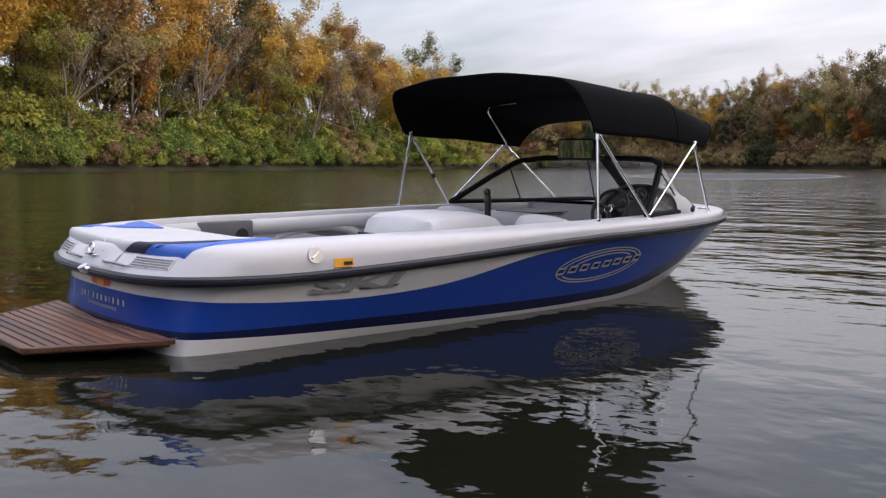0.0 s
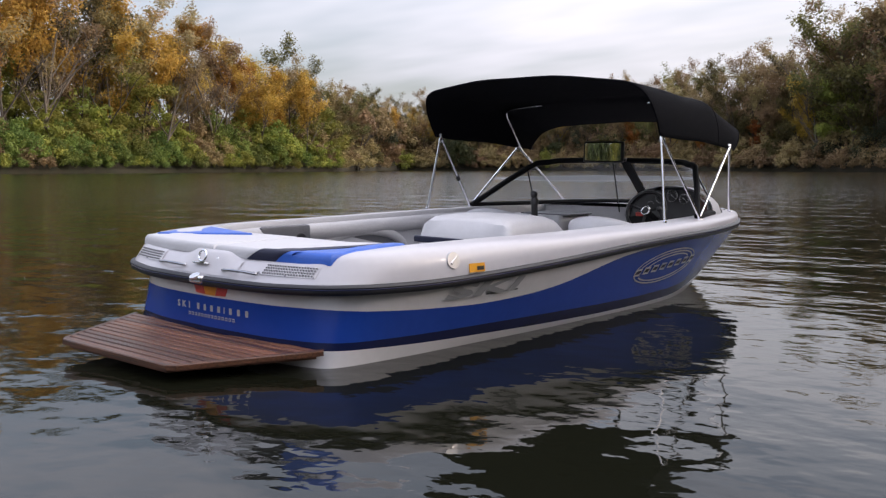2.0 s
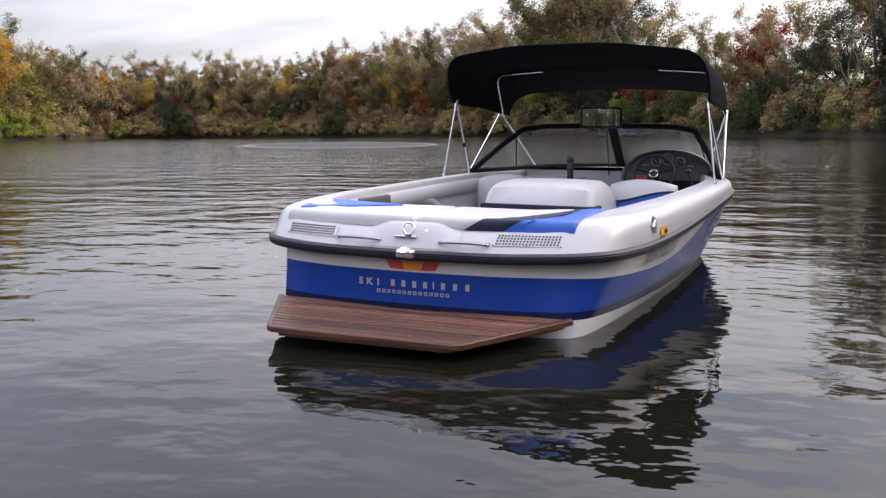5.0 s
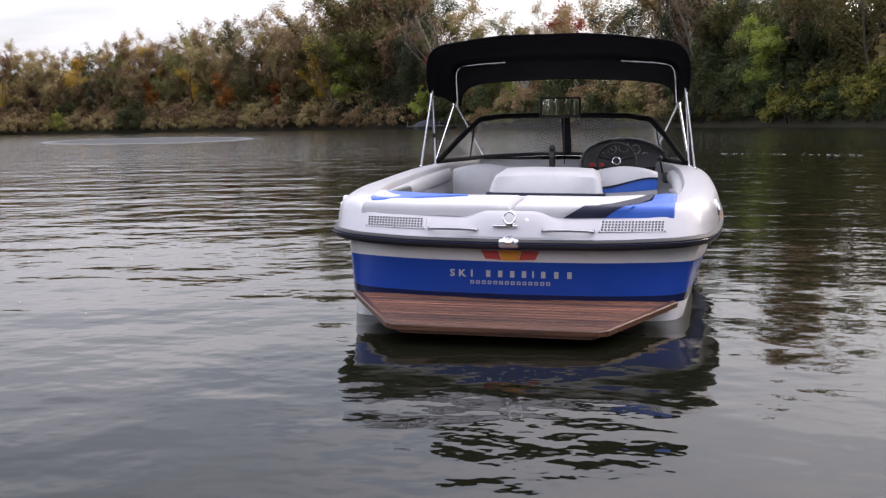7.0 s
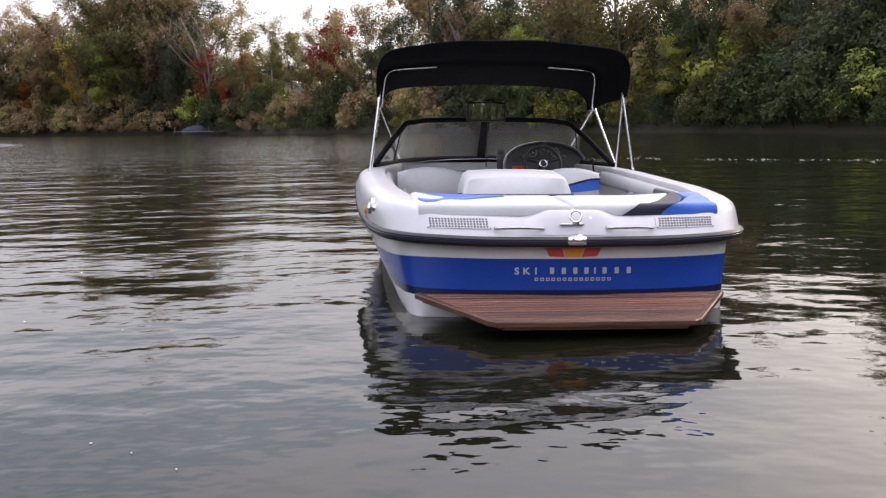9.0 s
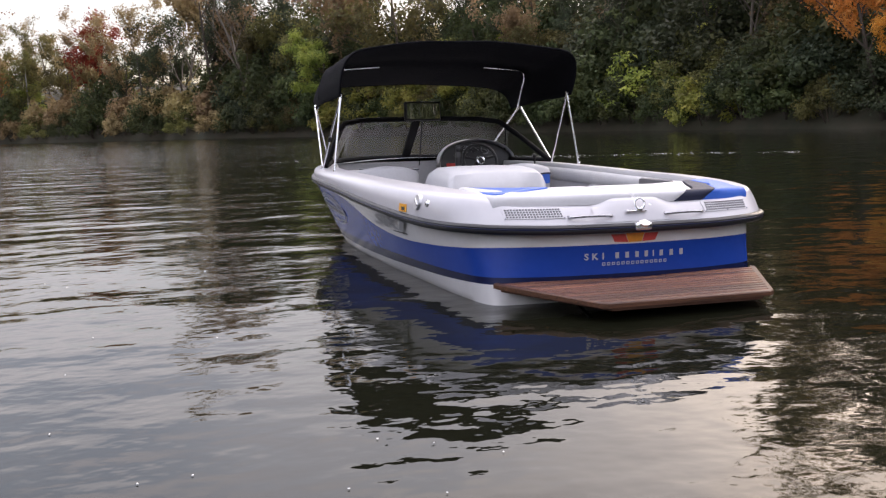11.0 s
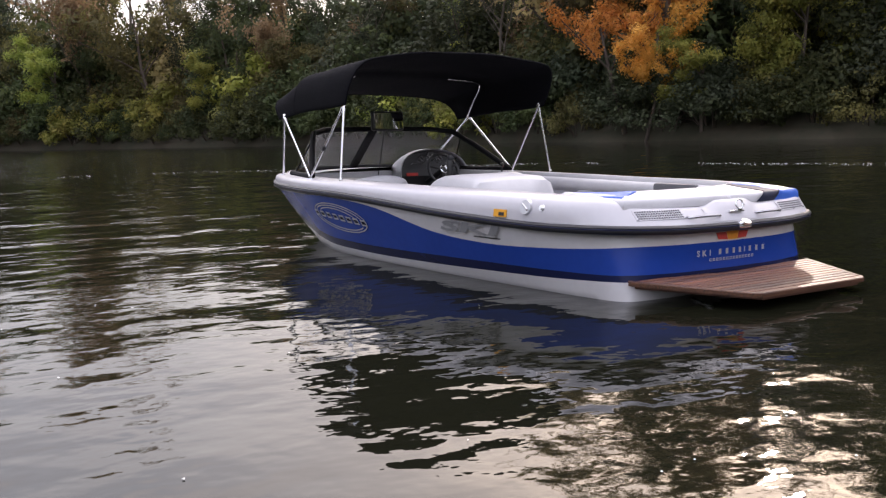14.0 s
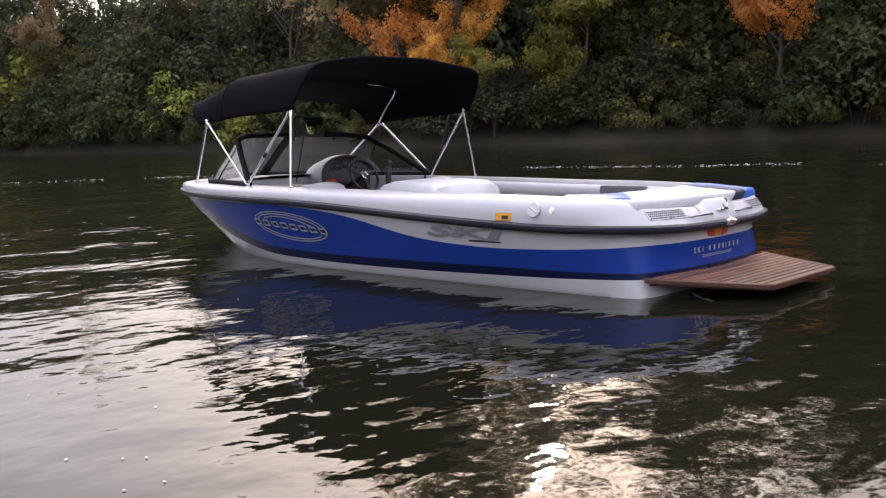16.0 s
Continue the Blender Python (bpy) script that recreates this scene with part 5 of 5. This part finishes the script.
G1, G2, G3 = "trees of the far left bank", "trees of the far bank", "trees of the near right bank"
LIB = {
    "gold": [plant("golden_tree", 11, 21, F_GOLD, 5200, 0.27, 1, "tall tree in golden autumn leaf on the river bank", "tree", G1, cloud=1.1, first=0.25, minlev=2),
             plant("golden_tree", 12, 17, F_GOLD, 4600, 0.27, 1, "tree in golden autumn leaf on the river bank", "tree", G1, cloud=1.1, splay=1.1, first=0.2, minlev=2)],
    "ochre": [plant("ochre_tree", 21, 18, F_OCHRE, 3000, 0.28, 1, "half-bare tree with brown-ochre leaves on the bank", "tree", G1, cloud=1.0, minlev=2, keep=0.75),
              plant("ochre_tree", 22, 20, F_OLIVE, 2900, 0.31, 1, "tree with olive-brown thinning leaves on the bank", "tree", G1, cloud=1.1, first=0.2, minlev=2, keep=0.8)],
    "bare": [plant("bare_tree", 31, 21, None, 0, 0, 1, "leafless grey tree on the river bank", "tree", G1, depth=4, splay=0.75, bark=M_TWIG, trunk_r=0.24),
             plant("bare_tree", 32, 18, F_OCHRE, 400, 0.22, 1, "almost leafless grey tree on the river bank", "tree", G1, depth=4, splay=0.9, bark=M_TWIG, trunk_r=0.22, minlev=3, keep=0.3)],
    "green": [plant("green_tree", 41, 15, F_GREEN, 4800, 0.195, 1, "dense green tree leaning over the water", "tree", G3, cloud=0.95, splay=1.1, first=0.12, minlev=2),
              plant("green_tree", 42, 17, F_DARK, 4800, 0.205, 1, "dense dark tree in shade on the bank", "tree", G3, cloud=1.0, first=0.12, minlev=2),
              plant("green_tree", 43, 13, F_OLIVE, 4600, 0.185, 1, "olive-green tree on the bank", "tree", G3, cloud=0.9, splay=1.2, first=0.1, minlev=2)],
    "orange": [plant("orange_tree", 51, 13, F_ORANGE, 5200, 0.15, 1, "maple in bright orange autumn leaf", "tree", G3, cloud=0.62, splay=1.25, first=0.3, minlev=2, keep=0.55)],
    "red": [plant("russet_tree", 61, 13, F_RED, 3200, 0.25, 1, "russet autumn tree behind the bank", "tree", G2, cloud=0.9, splay=1.0, minlev=2)],
    "willow": [plant("yellow_green_tree", 71, 12, F_YGREEN, 5000, 0.17, 1, "yellow-green drooping tree at the water's edge", "tree", G3, cloud=0.8, splay=1.2, first=0.15, droop=0.35, minlev=2)],
    "sg": [shrub("green_shrub", 81, 5.2, 2.6, F_GREEN, 2200, 0.21, "dense green shrub overhanging the water", "shrubs along the banks"),
           shrub("green_shrub", 82, 4.2, 2.8, F_YGREEN, 2200, 0.20, "yellow-green shrub overhanging the water", "shrubs along the banks"),
           shrub("green_shrub", 83, 6.2, 2.8, F_GREEN, 2400, 0.23, "tall green shrub on the bank", "shrubs along the banks")],
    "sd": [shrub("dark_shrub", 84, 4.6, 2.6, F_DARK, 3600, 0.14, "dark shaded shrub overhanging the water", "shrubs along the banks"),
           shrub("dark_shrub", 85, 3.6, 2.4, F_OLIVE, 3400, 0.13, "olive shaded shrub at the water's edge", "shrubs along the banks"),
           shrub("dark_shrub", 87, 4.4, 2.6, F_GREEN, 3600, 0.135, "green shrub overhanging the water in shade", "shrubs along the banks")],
    "sy": [shrub("yellow_green_shrub", 88, 5.0, 3.2, F_YGREEN, 2600, 0.22, "sprawling yellow-green shrub overhanging the water", "shrubs along the banks"),
           shrub("yellow_green_shrub", 89, 4.2, 3.0, F_LIME, 2600, 0.20, "leaning leafy green shrub overhanging the water", "shrubs along the banks")],
    "so": [shrub("brown_shrub", 86, 3.8, 2.6, F_OCHRE, 1800, 0.21, "brown autumn shrub on the bank", "shrubs along the banks")],
}
used = set()
prng = random.Random(7)


def put(kind, az, back, scale=1.0, var=None, zs=1.0):
    """Stands a plant at a bearing, so far behind the shoreline."""
    v = LIB[kind][prng.randrange(len(LIB[kind])) if var is None else var]
    r = shore(az) + back
    x, y = r * math.sin(radians(az)), r * math.cos(radians(az))
    s_ = scale * prng.uniform(0.88, 1.12)
    m = Matrix.LocRotScale((x, y, bank_z(r, shore(az), az) - 0.12), Euler((0, 0, prng.uniform(0, 6.28))), (s_, s_, s_ * zs))
    if v.name not in used:
        used.add(v.name)
        v.matrix_basis = m
        return v
    o = copy_thing(v, m)
    o.scale = (s_, s_, s_ * zs)
    return o


def pick(table):
    t = prng.random() * sum(w for _, w in table)
    for k, w in table:
        t -= w
        if t <= 0:
            return k
    return table[-1][0]


# left bank: yellow-green shrubs at the water, golden and bare trees behind
az = -84.0
while az < -46.4:
    r = shore(az)
    put("sy" if prng.random() < 0.88 else "so", az, 1.2 + prng.uniform(0, 1.5), prng.uniform(0.95, 1.4))
    if prng.random() < 0.85:
        put(pick([("sy", 3.4), ("so", 1), ("willow", 0.35)]), az + 0.4, 5 + prng.uniform(0, 2), 1.6)
    put(pick([("sy", 2), ("so", 1.5), ("willow", 0.8)]), az + 0.2, 11 + prng.uniform(0, 3), 2.1)
    put(pick([("ochre", 2), ("gold", 1.2), ("willow", 0.8)]), az + 0.6, 17 + prng.uniform(0, 6), prng.uniform(0.62, 0.85))
    az += math.degrees(3.4 / r)
az = -86.0
while az < -46.8:
    r = shore(az)
    for back in (9, 16, 25):
        put(pick([("gold", 3.4), ("ochre", 3.6), ("bare", 2.4), ("willow", 0.6)]), az + prng.uniform(-0.5, 0.5), back + prng.uniform(-2, 3), (0.92 + 0.012 * back) * float(np.interp(az, [-75, -58, -54, -50, -46.5], [1.5, 1.3, 1.08, 0.9, 0.68])))
    az += math.degrees(5.2 / r)
for az_, back, sc in ((-78, 5, 1.5), (-70, 4, 1.4), (-66, 6, 1.6), (-62.5, 4, 1.3), (-59, 5, 1.5), (-56, 4, 1.3), (-53, 5, 1.4), (-50.5, 4, 1.15), (-47.6, 3, 1.1), (-46.6, 4, 0.85)):
    put("bare", az_, back, sc)
put("gold", -57.0, 8, 1.75)
put("gold", -48.6, 5, 1.0)
put("gold", -50.5, 6, 1.05)
# far bank across the bend: brown and half-bare, with a dense understorey
az = -46.0
while az < -13:
    r = shore(az)
    put(pick([("so", 3), ("sg", 0.5)]), az, 1.5, prng.uniform(1.4, 1.9))
    tall = float(np.interp(az, [-46, -40, -35, -30, -25, -20, -13], [0.78, 0.84, 0.92, 1.0, 1.12, 1.22, 1.4]))
    put(pick([("so", 2), ("sd", 1)]), az + 0.5, 6, prng.uniform(1.6, 2.1))
    put("so", az + 0.2, 12, prng.uniform(1.6, 2.2))
    put(pick([("so", 2), ("sd", 1)]), az + 0.8, 19, prng.uniform(2.4, 3.0))
    put(pick([("so", 2), ("sd", 1)]), az + 0.35, 25, prng.uniform(2.6, 3.2))
    put("ochre", az + 0.1, 21, prng.uniform(0.85, 1.0) * tall)
    put(pick([("ochre", 3), ("bare", 1)]), az + 0.75, 24, prng.uniform(0.85, 1.0) * tall)
    put("ochre", az + 0.6, 16, prng.uniform(0.65, 0.9) * tall, 0)
    put(pick([("ochre", 3), ("red", 0.5), ("gold", 0.4)]), az + 0.3, 9, prng.uniform(0.6, 0.8) * tall)
    for back in (5, 11, 18):
        k = pick([("ochre", 4.4), ("bare", 3.2), ("green", 0.5), ("gold", 0.6), ("red", 0.6)])
        put(k, az + prng.uniform(-0.5, 0.5), back + prng.uniform(-1, 4), prng.uniform(0.86, 1.10) * tall, 0 if k == "ochre" and prng.random() < 0.65 else None)
    az += math.degrees(5.8 / r)
for az_, kind, sc in ((-17.6, "bare", 1.75), (-16.2, "ochre", 1.65), (-15.2, "ochre", 1.85), (-14.4, "ochre", 1.9), (-13.5, "ochre", 1.95), (-12.8, "ochre", 1.8), (-12.0, "green", 1.7), (-11.2, "bare", 1.8), (-10.6, "bare", 1.55), (-16.4, "willow", 1.6), (-14.6, "willow", 1.5), (-13.4, "willow", 1.3), (-9.4, "ochre", 1.2), (-8.4, "ochre", 1.1)):
    put(kind, az_, 8, sc)
# inner bend by the landing
az = -13.0
while az < 4:
    r = shore(az)
    put(pick([("sd", 2), ("so", 1.5), ("sg", 1.2)]), az, 1.5, 1.25)
    put(pick([("sd", 1), ("so", 2), ("sg", 1.5)]), az + 0.6, 8, 1.7)
    put(pick([("ochre", 3), ("willow", 0.6)]), az + 0.9, 16, prng.uniform(0.6, 0.75))
    for back in (6, 13):
        put(pick([("ochre", 2.4), ("green", 1.6), ("red", 0.7), ("bare", 0.8), ("willow", 0.6)]), az + prng.uniform(-0.5, 0.5), back + prng.uniform(-1, 4), float(np.interp(az, [-13, -8, -3, 0, 3, 4], [1.15, 0.8, 0.74, 1.0, 1.4, 1.45])))
    az += math.degrees(4.6 / r)
put("red", -3.9, 8, 1.25)
# near right bank: dark dense growth, with orange maples
az = 4.0
while az < 96:
    r = shore(az)
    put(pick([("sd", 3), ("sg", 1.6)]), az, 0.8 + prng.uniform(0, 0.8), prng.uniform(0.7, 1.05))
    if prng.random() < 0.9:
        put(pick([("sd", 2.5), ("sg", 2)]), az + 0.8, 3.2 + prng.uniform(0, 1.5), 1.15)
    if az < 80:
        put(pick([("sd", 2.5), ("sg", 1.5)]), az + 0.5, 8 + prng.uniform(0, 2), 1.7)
        put(pick([("sg", 2), ("so", 0.6)]), az + 0.3, 14 + prng.uniform(0, 2), 1.9)
    az += math.degrees(2.6 / r)
az = 4.0
while az < 104:
    r = shore(az)
    for back in (6, 11, 18):
        put(pick([("green", 5), ("ochre", 1.0), ("bare", 0.8), ("willow", 0.25)]), az + prng.uniform(-1, 1), back + prng.uniform(-1.5, 2), float(np.interp(az, [4, 12, 20, 28, 40, 47, 52, 56, 60, 70, 110], [1.3, 1.05, 0.82, 0.68, 0.70, 0.85, 0.95, 1.05, 1.15, 1.15, 1.0])))
    az += math.degrees(4.6 / r)
for az_ in np.arange(38, 58.5, 1.5):
    put(pick([("ochre", 1.2), ("bare", 2.4)]), az_, 4 + prng.uniform(0, 6), prng.uniform(0.85, 1.0) * float(np.interp(az_, [38, 44, 58], [0.9, 1.15, 1.3])))
for az_ in np.arange(57.5, 100, 2.6):
    put(pick([("ochre", 2), ("bare", 2)]), az_, 9 + prng.uniform(0, 5), 0.85)
for az_, back, sc in ((43.4, 0.6, 0.80), (46.2, 1.4, 0.72), (44.6, 0.0, 0.60), (66.0, 1.2, 0.66)):
    put("orange", az_, back, sc)
# the last three are added: pale leaves standing for sun glare on the bank
for az_, back, sc in ((9.5, 3, 0.85), (17.5, 2.5, 0.7), (48.2, 0.6, 0.55), (51.0, 2.0, 0.7), (54.5, 3.0, 0.75)):
    put("willow", az_, back, sc)

# the banks go on behind the camera: unseen plants, added for the mirror's reflection
for az_ in np.arange(106, 276, 5.0):
    a_ = float(az_ if az_ <= 180 else az_ - 360)
    put(pick([("sd", 2), ("sg", 1)]), a_, 1.2, 1.2)
    put(pick([("sd", 1), ("sg", 2)]), a_ + 2.2, 3.5, 1.6)
    if abs(a_) < 150:
        put(pick([("green", 4), ("ochre", 2), ("bare", 1)]), a_ + 1.0, 8, 0.9)

# ---- landing: a moored pontoon with a covered boat, and a tall pole ----
def polar(az, r, z):
    return (r * math.sin(radians(az)), r * math.cos(radians(az)), z)


dock = new("landing_stage")
dock.matrix_world = Matrix.Translation(polar(-11.0, shore(-11) - 5.5, 0)) @ Matrix.Rotation(radians(11), 4, "Z")
tagged(dock, "long low timber landing stage on floats by the bank", "dock")
bm = bmesh.new(); box(bm, (0, 0, 0.72), (15, 2.4, 0.16), 0.03); part("deck", bm, M_WOOD, dock)
for x in np.linspace(-6.6, 6.6, 5):
    bm = bmesh.new(); disc(bm, (x, 0, 0.32), (1, 0, 0), 0.36, 1.7, 16); part("float", bm, M_VINYLD, dock)
for x in (-7.2, 0, 7.2):
    bm = bmesh.new(); tube(bm, [(x, 1.3, -1), (x, 1.3, 1.8)], 0.09, 8); part("post", bm, M_WOOD, dock)
cover = new("covered_boat")
cover.matrix_world = dock.matrix_world @ Matrix.Translation((-1.8, 3.0, 0.0))
tagged(cover, "small moored boat under a dark tarpaulin beside the landing", "boat")
bm = bmesh.new()
rws = [[(x, y * w, z + 1.0 * t * (1 - abs(y) ** 2.2)) for y in np.linspace(-1, 1, 9)] for x, w, z, t in ((-4, 0.6, 0.7, 0.3), (-3, 1.1, 0.75, 0.9), (-1, 1.25, 0.8, 1.35), (1, 1.25, 0.8, 1.45), (3, 0.9, 0.85, 0.9), (4.6, 0.15, 0.95, 0.15))]
loft(bm, rws)
smooth(part("tarpaulin", bm, M_VINYLN, cover, "dark blue tarpaulin"))
bm = bmesh.new()
rws = [[(x, s * w * k, z2) for x, w in ((-4, 0.6), (-3, 1.1), (-1, 1.25), (1, 1.25), (3, 0.9), (4.6, 0.15))] for s, k, z2 in ((-1, 1, 0.82), (-1, 0.8, -0.1), (1, 0.8, -0.1), (1, 1, 0.82))]
loft(bm, rws)
part("hull", bm, M_VINYLD, cover)
pole = new("pole")
pole.matrix_world = Matrix.Translation(polar(-7.2, shore(-7.2) + 7, 1.0))
tagged(pole, "tall slim pale pole standing behind the bank", "pole")
bm = bmesh.new(); tube(bm, [(0, 0, -0.5), (0, 0, 13.5)], 0, 8, taper=[0.16, 0.10]); part("shaft", bm, M_DASH, pole)
bm = bmesh.new(); disc(bm, (0, 0, 13.55), (0, 0, 1), 0.14, 0.1); part("finial", bm, M_DASH, pole)
